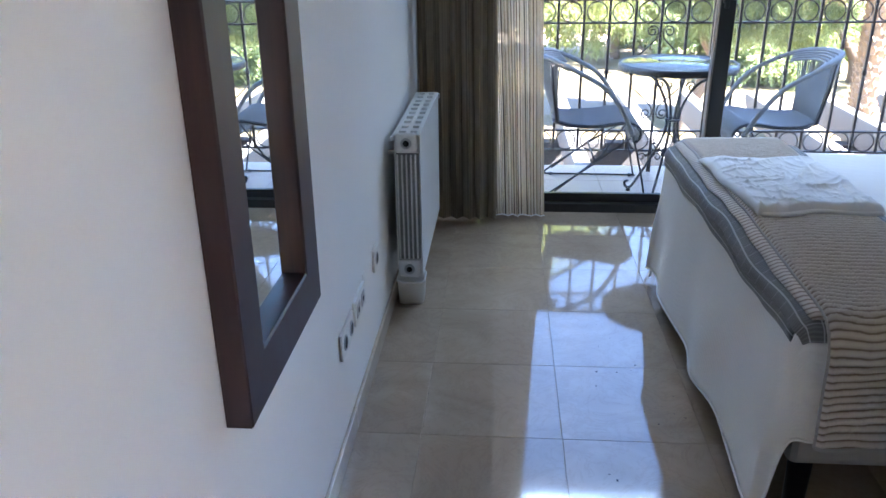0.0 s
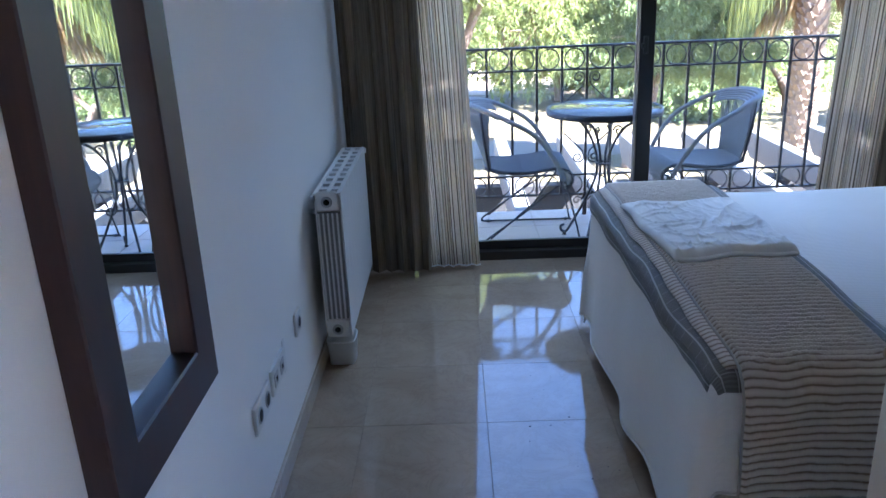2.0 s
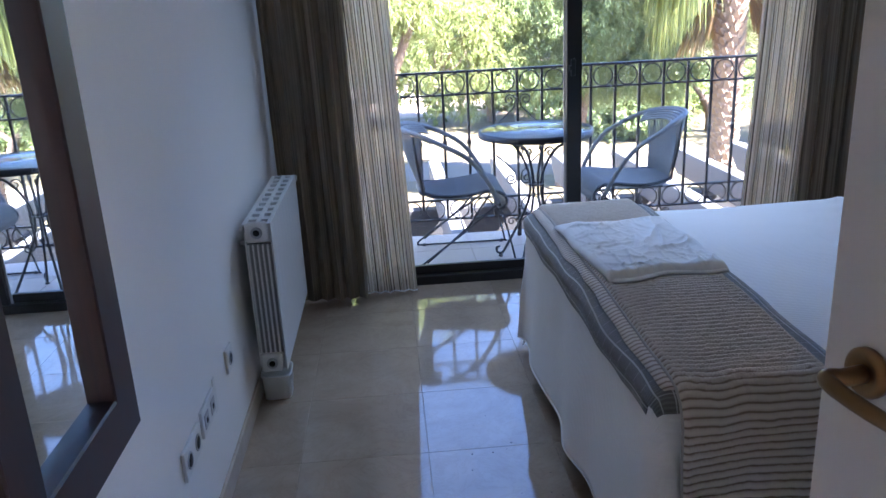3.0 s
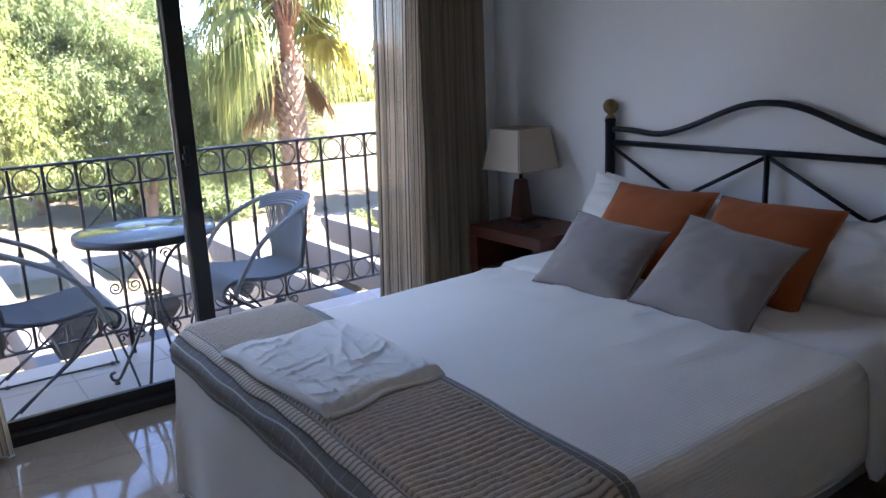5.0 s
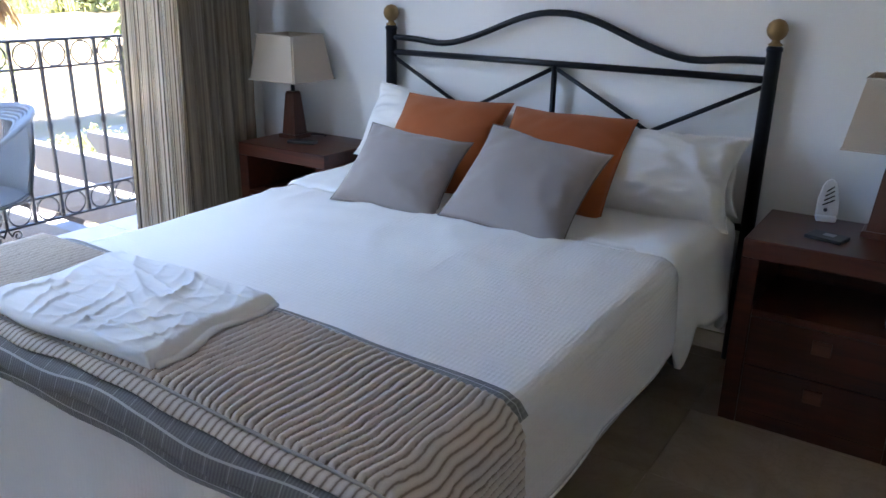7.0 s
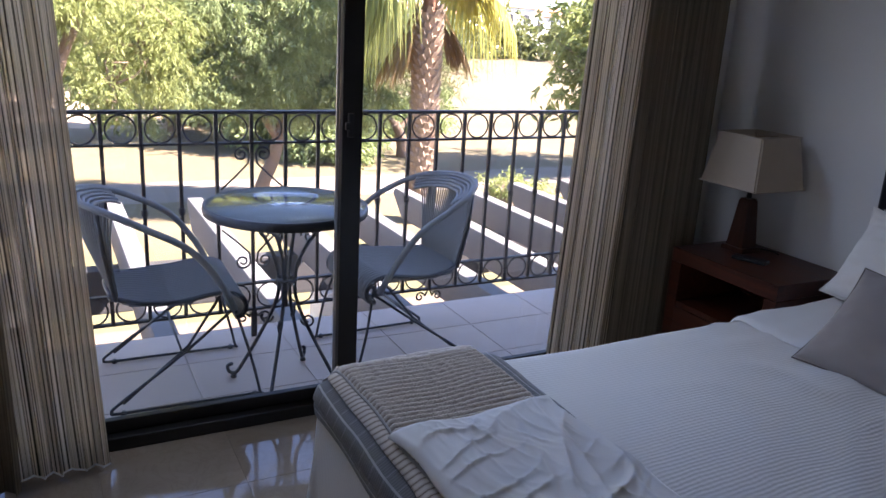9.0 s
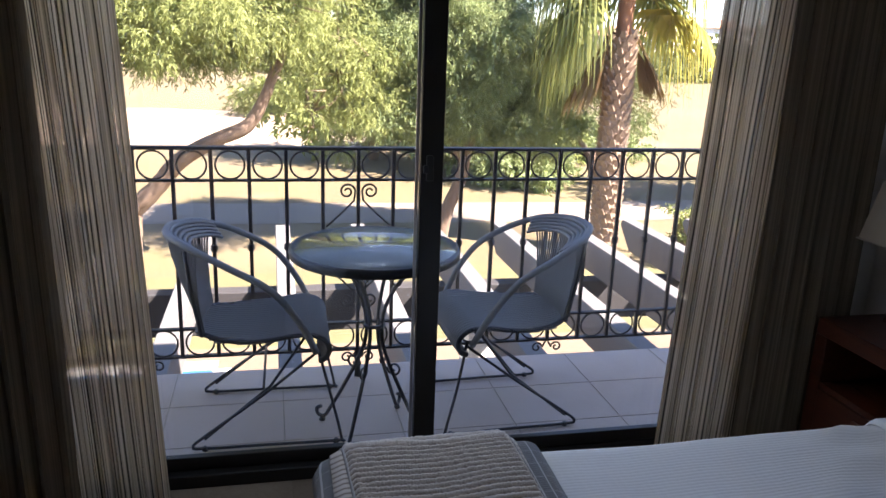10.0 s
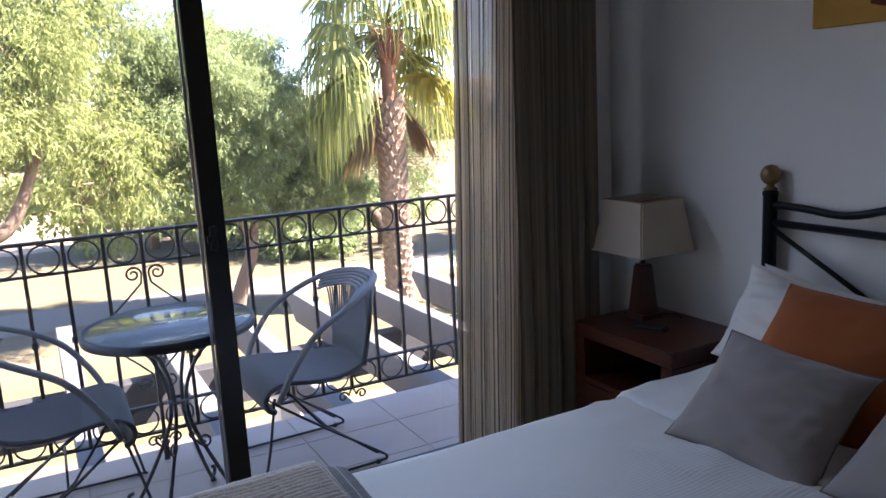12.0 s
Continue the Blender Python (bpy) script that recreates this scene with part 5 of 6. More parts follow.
def pergola():
    t = thing("pergola", (1.75, 6.5, -3.0), "painted timber pergola over the terrace", "pergola")
    inv = Matrix.Translation((-1.75, -6.5, 3.0))
    def p(name, bm, mat, label=""):
        ob = part(name, bm, mat, t, label)
        ob.matrix_parent_inverse = inv
    for k in range(-5, 8):
        x = 1.75 + 0.702 * k
        bm = bmesh.new()
        side = [(4.16, -0.30), (8.82, -0.30), (8.86, -0.36), (8.62, -0.58), (4.16, -0.58)]
        a = [bm.verts.new((x - 0.065, y, z)) for y, z in side]
        b = [bm.verts.new((x + 0.065, y, z)) for y, z in side]
        bm.faces.new(a)
        bm.faces.new(b[::-1])
        for i in range(5):
            bm.faces.new((a[i], a[(i + 1) % 5], b[(i + 1) % 5], b[i]))
        bmesh.ops.recalc_face_normals(bm, faces=bm.faces)
        bmesh.ops.bevel(bm, geom=list(bm.edges), offset=0.006, segments=1, affect="EDGES")
        p("rafter", bm, M_PERGOLA)
    p("girder", boxed(-2.1, 7.0, 7.70, 7.86, -0.94, -0.582, bevel=0.008), M_GIRDER)
    for x in (-1.9, 2.75, 6.7):
        p("column", boxed(x - 0.16, x + 0.16, 7.62, 7.94, -3.0, -0.942, bevel=0.01), M_COLUMN)


pergola()


# ---- grounds: lawn, terrace, pool, path ----
def ground_material():
    n = Nodes("dry_grass_and_sand")
    big, mid, fine = n.noise(0.09, 4), n.noise(0.6, 5), n.noise(14, 6, 0.7)
    c = n.ramp(big, (0.35, (0.145, 0.10, 0.053)), (0.5, (0.115, 0.088, 0.04)), (0.65, (0.175, 0.125, 0.072)))
    patch = n.ramp(mid, (0.42, (0, 0, 0)), (0.62, (1, 1, 1)))
    c = n.mix(n.math("MULTIPLY", patch, 0.55), c, (0.14, 0.115, 0.045))
    tuft = n.ramp(fine, (0.48, (0, 0, 0)), (0.66, (1, 1, 1)))
    c = n.mix(n.math("MULTIPLY", tuft, 0.5), c, (0.13, 0.085, 0.042))
    n.bump(n.math("ADD", fine, mid), 0.5, 0.03)
    return n.done(c, 0.95)


M_GROUND = ground_material()
M_PATH = plain("pale_concrete_path", (0.20, 0.16, 0.12), 0.9, grain=20, vary=0.05, bump=0.2)
M_PAVING = plain("cream_terrace_paving", (0.14, 0.10, 0.066), 0.8, grain=18, vary=0.06, bump=0.2)
M_BUNKER = plain("white_sand", (0.33, 0.24, 0.155), 0.95, grain=10, vary=0.05, bump=0.3, depth=0.01)
M_GREENGRASS = plain("watered_grass", (0.115, 0.100, 0.040), 0.95, grain=8, vary=0.35, bump=0.5, depth=0.02)
M_WATER = Nodes("pool_water").done((0.06, 0.42, 0.50), 0.06, 0.0, Transmission_Weight=0.2, IOR=1.33)
M_MOSAIC = plain("blue_mosaic", (0.03, 0.12, 0.28), 0.3, grain=40, vary=0.4)
M_KERB = plain("pale_stone_edge", (0.66, 0.62, 0.56), 0.8, grain=30, vary=0.05)

bm = bmesh.new()
vs = [[bm.verts.new((x, y, -3.03 + (0.25 * wob(x * 0.05, y * 0.05, 2) if 66 < y else 0) + max(0, y - 70) * 0.012)) for x in frange(-160, 200, 6)] for y in frange(-20, 300, 6)]
for r0, r1 in zip(vs, vs[1:]):
    for i in range(len(r0) - 1):
        bm.faces.new((r0[i], r0[i + 1], r1[i + 1], r1[i]))
structure("ground", bm, M_GROUND, "dry sandy golf course grass to the horizon", "ground", smooth=True)
bm = bmesh.new()
box(bm, -12, 0.9 - 3.4, 4.16, 12.4, -3.05, -3.0)
box(bm, 0.17, 16, 4.16, 12.4, -3.05, -3.0)
box(bm, -2.5, 0.17, 11.65, 12.4, -3.05, -3.0)
box(bm, -2.5, 0.17, 4.16, 7.6, -3.05, -3.0)
structure("pavement", bm, M_PAVING, "cream paved terrace round the pool", "terrace")
w = thing("swimming_pool", (-0.9, 10, -3.0), "small turquoise swimming pool with blue mosaic edge", "pool", kind="structure")
for name, dims, mat in (("water", (-2.44, 0.11, 7.66, 11.55, -3.06, -3.045), M_WATER), ("mosaic_edge", (-2.5, 0.17, 11.56, 11.64, -3.05, -2.985), M_MOSAIC), ("coping", (-2.5, 0.17, 11.645, 11.92, -2.999, -2.975), M_KERB), ("coping", (0.12, 0.37, 7.6, 11.64, -2.999, -2.975), M_KERB)):
    ob = part(name, boxed(*dims), mat, w)
    ob.matrix_parent_inverse = Matrix.Translation((0.9, -10, 3.0))


def ribbon(name, centre, width, z, mat, label, category):
    def fn(u, v):
        i = min(int(u), len(centre) - 2)
        a, b = Vector(centre[i]), Vector(centre[i + 1])
        c = a.lerp(b, u - i)
        d = (b - a).normalized()
        e = width / 2 * v * (1 + 0.12 * wob(u * 3, v, 4))
        return (c.x - d.y * e, c.y + d.x * e, z)
    ob = sheet(name, fn, span(0, len(centre) - 1, 60), span(-1, 1, 5), mat)
    return tagged(ob, label, category, "", "structure")


ribbon("path", [(-60, 22.5), (-20, 22.0), (0, 21.3), (10, 21.0), (25, 21.6), (60, 26)], 2.3, -3.018, M_PATH, "pale concrete cart path across the course", "path")
ribbon("lawn", [(-60, 14.3), (-5, 14.2), (8, 14.1), (40, 14.2)], 3.7, -3.020, M_GREENGRASS, "strip of dry yellow-green grass by the terrace", "grass strip")
ribbon("bunker", [(-26, 43), (-12, 41), (0, 40), (8, 39)], 15, -3.020, M_BUNKER, "broad pale sandy clearing beyond the trees", "sand")


# ---- trees ----
M_BARK = plain("grey_brown_bark", (0.175, 0.115, 0.078), 0.95, grain=26, vary=0.3, bump=0.9, depth=0.02)
M_LEAF_A = leaf("feathery_leaves", (0.080, 0.110, 0.038), (0.42, 0.45, 0.165))
M_LEAF_B = leaf("darker_feathery_leaves", (0.085, 0.125, 0.055), (0.37, 0.43, 0.20))
M_LEAF_C = leaf("olive_leaves", (0.07, 0.085, 0.035), (0.19, 0.20, 0.09))
M_PALM = leaf("palm_leaf", (0.09, 0.12, 0.04), (0.38, 0.38, 0.13), 0.4)
# Yellower leaf colour that paints the sun on the palm's lit side.
M_SUNLITPALM = leaf("yellowing_palm_leaf", (0.22, 0.20, 0.04), (0.58, 0.50, 0.13), 0.45)
M_DEADPALM = leaf("dry_palm_leaf", (0.16, 0.10, 0.055), (0.34, 0.23, 0.12), 0.25)
M_PALMRED = plain("red_brown_palm_fibre", (0.26, 0.115, 0.06), 0.95, grain=18, vary=0.3, bump=0.9, depth=0.03)
M_PALMBARK = plain("fibrous_palm_trunk", (0.27, 0.185, 0.125), 0.95, grain=18, vary=0.3, bump=0.9, depth=0.03)


def crown(name, blobs, count, mat, parent, rng, length=0.115, width=0.0092, droop=0.7, cluster=20, lump=1.9):
    """A crown of narrow leaves in drooping sprays; blobs: (x, y, z, rx, ry, rz)."""
    # each blob breaks up into lumps with gaps between them
    lumps = []
    for b in blobs:
        m = max(5, int(9 * (b[3] * b[4] * b[5]) ** (2 / 3) * lump))
        d = rng.normal(size=(m, 3))
        d /= np.linalg.norm(d, axis=1)[:, None]
        r = rng.uniform(0.15, 1.0, m)[:, None] ** 0.40
        s = rng.uniform(0.20, 0.36, (m, 1)) * (b[3] * b[4] * b[5]) ** (1 / 3)
        lumps.append(np.hstack([np.array(b[:3]) + d * r * np.array(b[3:]) * rng.uniform(0.8, 1.12, (m, 1)), s * rng.uniform(0.8, 1.3, (m, 1)), s, s * rng.uniform(0.6, 1.0, (m, 1))]))
    lumps = np.vstack(lumps)
    pick = rng.choice(len(lumps), count // cluster, p=lumps[:, 3] ** 2 / (lumps[:, 3] ** 2).sum())
    B = lumps[pick]
    d = rng.normal(size=(len(pick), 3))
    d /= np.linalg.norm(d, axis=1)[:, None]
    centre = B[:, :3] + d * B[:, 3:] * rng.uniform(0.3, 1.05, (len(pick), 1))
    out = d * 0.8 + rng.normal(size=d.shape) * 0.40
    out[:, 2] -= droop * rng.random(len(pick))
    out /= np.linalg.norm(out, axis=1)[:, None]
    n = len(pick) * cluster
    c = np.repeat(centre, cluster, 0)
    o = np.repeat(out, cluster, 0)
    along = np.tile(np.linspace(0, 1, cluster), len(pick))
    base = c + o * (along * length * 3.2)[:, None] + rng.normal(size=(n, 3)) * 0.03
    way = o * 0.6 + rng.normal(size=(n, 3)) * 0.55
    way[:, 2] -= 0.25 * droop
    way /= np.linalg.norm(way, axis=1)[:, None]
    ln = length * rng.uniform(0.55, 1.25, n)
    side = np.cross(way, rng.normal(size=(n, 3)))
    side /= np.linalg.norm(side, axis=1)[:, None]
    wd = width * rng.uniform(0.7, 1.4, n)
    v = np.empty((n, 4, 3))
    v[:, 0] = base
    v[:, 1] = base + way * (ln * 0.5)[:, None] + side * wd[:, None]
    v[:, 2] = base + way * ln[:, None] + np.array([0, 0, -0.03])
    v[:, 3] = base + way * (ln * 0.5)[:, None] - side * wd[:, None]
    me = bpy.data.meshes.new(name)
    me.vertices.add(n * 4)
    me.vertices.foreach_set("co", v.reshape(-1))
    me.loops.add(n * 4)
    me.loops.foreach_set("vertex_index", np.arange(n * 4, dtype=np.int32))
    me.polygons.add(n)
    me.polygons.foreach_set("loop_start", np.arange(0, n * 4, 4, dtype=np.int32))
    me.polygons.foreach_set("loop_total", np.full(n, 4, dtype=np.int32))
    me.update(calc_edges=True)
    return mesh_part(name, me, mat, parent)


def limb(pts, r0, r1, seg=9, rough=0.10):
    line = smooth_line(pts, 5)
    n = len(line)
    rs = [(r0 + (r1 - r0) * i / (n - 1)) * (1 + rough * wob(i * 0.9, r0 * 31, pts[0][0])) for i in range(n)]
    return tubed(line, rs, seg)


def tree(place, limbs, blobs, count, mat, label, seed, **kw):
    t = thing("tree", place, label, "tree", "trees on the course")
    inv = Matrix.Translation((-place[0], -place[1], -place[2]))
    rng = np.random.default_rng(seed)
    for k, (pts, r0, r1) in enumerate(limbs):
        ob = part("trunk" if k == 0 else "limb", limb(pts, r0, r1), M_BARK, t)
        ob.matrix_parent_inverse = inv
    twigs = bmesh.new()
    for b in blobs:
        for _ in range(9):
            d = Vector(rng.normal(size=3)).normalized()
            a = Vector(b[:3]) + Vector((0, 0, -0.25 * b[5]))
            e = Vector((b[0] + d.x * b[3] * 0.95, b[1] + d.y * b[4] * 0.95, b[2] + d.z * b[5] * 0.95))
            m = a.lerp(e, 0.5) + Vector(rng.normal(size=3)) * 0.12
            tube(twigs, [a, m, e], [0.035, 0.02, 0.006], 5)
    ob = part("twigs", twigs, M_BARK, t)
    ob.matrix_parent_inverse = inv
    ob = crown("crown", blobs, count, mat, t, rng, **kw)
    ob.matrix_parent_inverse = inv
    return t


T1 = 17.0
tree((-1.85, T1, -3.05), [
    ([(-1.85, T1, -3.1), (-1.80, T1, -2.5), (-1.72, T1, -1.95)], 0.30, 0.22),
    ([(-1.72, T1, -2.0), (-1.25, T1 - 0.1, -1.55), (-0.73, T1 - 0.2, -0.96), (-0.06, T1 - 0.3, -0.56), (0.50, T1 - 0.3, -0.30), (0.80, T1 - 0.3, 0.15), (1.05, T1 - 0.3, 0.75), (1.5, T1 - 0.2, 1.7)], 0.19, 0.08),
    ([(-1.80, T1, -2.1), (-2.00, T1, -1.5), (-2.05, T1, -0.9), (-2.05, T1, 0.2), (-1.75, T1, 1.0), (-1.4, T1, 2.2)], 0.20, 0.08),
    ([(-1.85, T1, -2.2), (-2.35, T1, -1.5), (-2.62, T1, -0.8), (-2.75, T1, 0.2), (-3.3, T1, 1.4)], 0.17, 0.07),
    ([(-2.60, T1, -0.7), (-2.40, T1 - 0.1, -0.1), (-2.42, T1 - 0.1, 0.5), (-2.2, T1, 1.2)], 0.10, 0.05),
    ([(-1.75, T1, 0.95), (-0.9, T1 - 0.3, 1.5), (-0.1, T1 - 0.5, 1.9), (0.6, T1 - 0.6, 1.7)], 0.07, 0.025),
], [(-2.6, T1, 2.4, 2.0, 2.0, 1.6), (-0.7, T1 - 0.3, 2.2, 1.9, 1.9, 1.6), (1.0, T1 - 0.4, 2.1, 1.6, 1.7, 1.35), (-1.2, T1, 4.2, 2.3, 2.0, 1.5), (1.4, T1, 3.9, 1.7, 1.7, 1.5), (2.25, T1 + 0.2, 1.0, 1.1, 1.2, 1.3), (-4.4, T1, 3.0, 1.9, 1.8, 1.9), (1.7, T1 - 0.2, 0.15, 0.8, 0.8, 0.7), (2.0, T1, 3.7, 1.05, 1.2, 1.5), (0.2, T1, 5.2, 2.0, 1.6, 1.0)],
    430000, M_LEAF_A, "large feathery-leaved tree with a forked leaning trunk", 11)

T2 = 18.6
tree((4.75, T2, -3.05), [
    ([(4.72, T2, -3.1), (4.86, T2, -2.4), (5.15, T2, -1.7), (5.25, T2, -1.15)], 0.17, 0.13),
    ([(5.22, T2, -1.3), (4.95, T2, -0.85), (4.75, T2, -0.2), (4.4, T2, 0.8)], 0.11, 0.05),
    ([(5.24, T2, -1.25), (5.40, T2, -0.6), (5.55, T2, 0.2), (5.5, T2, 1.2)], 0.12, 0.05),
], [(4.1, T2, 1.9, 1.7, 1.6, 1.7), (5.5, T2, 1.6, 1.5, 1.5, 1.5), (3.2, T2, 0.7, 1.2, 1.2, 1.2), (4.6, T2 - 0.2, 0.3, 1.5, 1.3, 0.9), (6.3, T2, 0.2, 0.9, 1.0, 0.9), (4.4, T2, 3.0, 1.2, 1.2, 0.8), (2.6, T2 + 0.4, -0.3, 0.7, 0.8, 0.7), (6.7, T2 + 0.2, -0.3, 1.1, 1.1, 1.0)],
    360000, M_LEAF_B, "dense dark green tree with a twisted split trunk", 12)

tree((11.2, 25.0, -3.05), [
    ([(11.2, 25, -3.1), (11.15, 25, -2.4), (10.9, 25, -1.9)], 0.20, 0.15),
    ([(10.95, 25, -2.0), (10.4, 25, -1.3), (10.0, 25, -0.4)], 0.10, 0.05),
    ([(11.05, 25, -2.1), (11.7, 25, -1.4), (12.0, 25, -0.4)], 0.10, 0.05),
], [(10.2, 25, 0.2, 1.6, 1.5, 1.2), (12.0, 25, 0.1, 1.5, 1.5, 1.1), (11.2, 25, 1.0, 1.5, 1.4, 0.9)],
    26000, M_LEAF_C, "small grey-green olive tree on dry grass", 13, length=0.2, droop=0.2)
tree((8.4, 27.0, -3.05), [([(8.4, 27, -3.1), (8.3, 27, -1.6), (8.2, 27, 0)], 0.18, 0.08)],
     [(8.2, 27, -0.3, 1.9, 1.6, 1.7), (6.9, 27, -0.9, 1.4, 1.4, 1.3), (9.4, 27, 0.4, 1.4, 1.4, 1.4)], 16000, M_LEAF_B, "bushy green tree behind the palm", 14, length=0.34, width=0.05)
tree((4.6, 30.0, -3.05), [([(4.6, 30, -3.1), (4.5, 30, -1.5), (4.4, 30, 0)], 0.2, 0.08)],
     [(4.4, 30, 0.2, 2.4, 1.8, 1.9), (2.5, 30, -0.4, 1.8, 1.5, 1.5), (6.6, 30, 0.2, 1.8, 1.6, 1.9)], 16000, M_LEAF_A, "rounded yellow-green tree on the far lawn", 15, length=0.36, width=0.055)
tree((17.5, 21.0, -3.05), [([(17.5, 21, -3.1), (17.4, 21, -1.4), (17.3, 21, 0.2)], 0.22, 0.1)],
     [(17.3, 21, 1.6, 2.2, 2.0, 1.8), (15.8, 21, 0.6, 1.6, 1.5, 1.4), (18.8, 21, 0.6, 1.8, 1.6, 1.6)], 18000, M_LEAF_A, "broad feathery tree beyond the palm", 16, length=0.34, width=0.05)
tree((23.5, 17.0, -3.05), [([(23.5, 17, -3.1), (23.6, 17, -1.4), (23.4, 17, 0.2)], 0.22, 0.1)],
     [(23.5, 17, 1.8, 2.4, 2.0, 2.0), (21.8, 17, 0.6, 1.6, 1.5, 1.4), (25.0, 17, 0.8, 1.8, 1.6, 1.8)], 16000, M_LEAF_B, "broad dark tree at the edge of the course", 17, length=0.36, width=0.055)


def shrub(x, y, r, h, mat, label, seed):
    t = thing("shrub", (x, y, -3.03), label, "shrub", "shrubs on the course")
    rng = np.random.default_rng(seed)
    stems = bmesh.new()
    for _ in range(7):
        d = rng.normal(size=2) * r * 0.5
        tube(stems, [(0, 0, -0.02), (d[0] * 0.5, d[1] * 0.5, h * 0.4), (d[0], d[1], h * 0.8)], [0.035, 0.025, 0.01], 5)
    part("stems", stems, M_BARK, t)
    crown("leaves", [(0, 0, h * 0.5, r, r, h * 0.5), (r * 0.5, 0.1, h * 0.4, r * 0.7, r * 0.7, h * 0.4), (-r * 0.5, 0, h * 0.45, r * 0.7, r * 0.7, h * 0.42)], 9000, mat, t, rng, length=0.2, width=0.03, droop=0.2)


shrub(8.6, 24.5, 1.1, 1.5, M_LEAF_B, "low bushy green shrub on dry ground", 31)
shrub(10.2, 29.0, 1.5, 1.7, M_LEAF_A, "broad yellow-green shrub on the lawn", 32)
shrub(6.6, 33.0, 2.0, 1.9, M_LEAF_C, "broad grey-green shrub on the lawn", 33)
shrub(13.6, 30.0, 1.8, 2.0, M_LEAF_B, "tall dark green shrub near the olive tree", 34)
shrub(1.2, 46.0, 2.6, 1.7, M_LEAF_C, "low grey-green shrub beyond the sand", 35)


def far_wood():
    rng = np.random.default_rng(5)
    blobs = []
    for k in range(95):
        x = -70 + 170 * k / 94 + rng.normal() * 1.4
        y = 82 + 22 * rng.random()
        h = 1.6 + 1.8 * rng.random()
        blobs.append((x, y, -2.6 + h * 0.8, 1.8 + rng.random() * 1.5, 1.8, h))
    ob = crown("far_wood", blobs, 42000, M_LEAF_C, None, rng, length=0.9, width=0.22, droop=0.2)
    tagged(ob, "distant row of grey-green trees along the horizon", "woodland", "", "stuff")


far_wood()


def palm():
    bx, by, bz = 8.07, 17.0, -3.05
    t = thing("palm_tree", (bx, by, bz), "fan palm with rough trunk and hanging dry fronds", "palm tree")
    inv = Matrix.Translation((-bx, -by, -bz))
    rng = np.random.default_rng(3)
    line = [(8.07, by, -3.1), (8.06, by, -2.0), (8.05, by, -0.6), (8.07, by, 0.8), (8.09, by, 1.55)]
    ob = part("trunk", limb(line, 0.30, 0.27, 14, 0.12), M_PALMBARK, t)
    ob.matrix_parent_inverse = inv
    ob = part("upper_trunk", limb([(8.09, by, 1.5), (8.10, by, 2.2), (8.12, by, 3.1)], 0.15, 0.19, 12, 0.12), M_PALMRED, t, "redder bare upper trunk")
    ob.matrix_parent_inverse = inv
    bm = bmesh.new()
    for k in range(300):
        z = -3.0 + 4.6 * k / 300
        a = k * 2.399963
        cx = 8.06 + 0.02 * (z + 3) / 4.6
        c, s = math.cos(a), math.sin(a)
        r = 0.27
        w = 0.085
        p0 = Vector((cx + r * c, by + r * s, z))
        tip = Vector((cx + (r + 0.085) * c, by + (r + 0.085) * s, z + 0.15 + 0.05 * rng.random()))
        sd = Vector((-s, c, 0)) * w
        v = [bm.verts.new(q) for q in (p0 - sd, p0 + sd, tip + sd * 0.4, tip - sd * 0.4, p0 - sd * 0.8 + Vector((0, 0, 0.16)), p0 + sd * 0.8 + Vector((0, 0, 0.16)))]
        for f in ((0, 1, 2, 3), (3, 2, 5, 4), (0, 3, 4), (1, 5, 2)):
            bm.faces.new([v[i] for i in f])
    ob = part("leaf_bases", bm, M_PALMBARK, t)
    ob["kind"] = "stuff"
    ob.matrix_parent_inverse = inv

    def frond(c0, az, el, stalk, blade, dead, yellow=False):
        verts, faces = [], []
        d = Vector((math.cos(az) * math.cos(el), math.sin(az) * math.cos(el), math.sin(el)))
        hub = c0 + d * stalk + Vector((0, 0, -0.18 * stalk * stalk))
        d2 = (d + Vector((0, 0, -0.28))).normalized()
        side = d2.cross(Vector((0, 0, 1))).normalized()
        up = side.cross(d2)
        bmf = bmesh.new()
        tube(bmf, [c0, c0.lerp(hub, 0.5) + Vector((0, 0, 0.05)), hub], [0.028, 0.018, 0.012], 5)
        n = 26
        for k in range(n):
            q = (k + 0.5) / n * 2 - 1
            ang = q * (0.55 if dead else 1.75)
            w = (d2 * math.cos(ang) + side * math.sin(ang) * (0.6 if dead else 1)).normalized()
            ln = blade * (1 - 0.25 * abs(q)) * rng.uniform(0.85, 1.1)
            nrm = (up + side * rng.normal() * 0.4).normalized()
            wd = w.cross(nrm).normalized() * 0.042
            sag = 1.05 if not dead else 0.15
            pts = [hub, hub + w * ln * 0.42 + Vector((0, 0, -sag * ln * 0.06)), hub + w * ln * 0.66 + Vector((0, 0, -sag * ln * 0.34)), hub + w * ln * 0.76 + Vector((0, 0, -sag * ln * (0.85 + 0.3 * rng.random())))]
            vv = []
            for j, (p, k2) in enumerate(zip(pts, (0.35, 1.0, 0.6, 0.08))):
                vv.append((bmf.verts.new(p - wd * k2), bmf.verts.new(p + wd * k2)))
            for a, b in zip(vv, vv[1:]):
                bmf.faces.new((a[0], a[1], b[1], b[0]))
        ob = part("dry_frond" if dead else "frond", bmf, M_DEADPALM if dead else M_SUNLITPALM if yellow else M_PALM, t, "dry brown hanging frond" if dead else "frond with sunlight in its yellow colour" if yellow else "")
        ob.matrix_parent_inverse = inv

    heart = Vector((8.12, by, 3.15))
    for k in range(30):
        az = k * 2.399963
        el = radians(62 - 74 * (k / 29) ** 0.9)
        if math.sin(az) < -0.35 and el < radians(30):
            continue
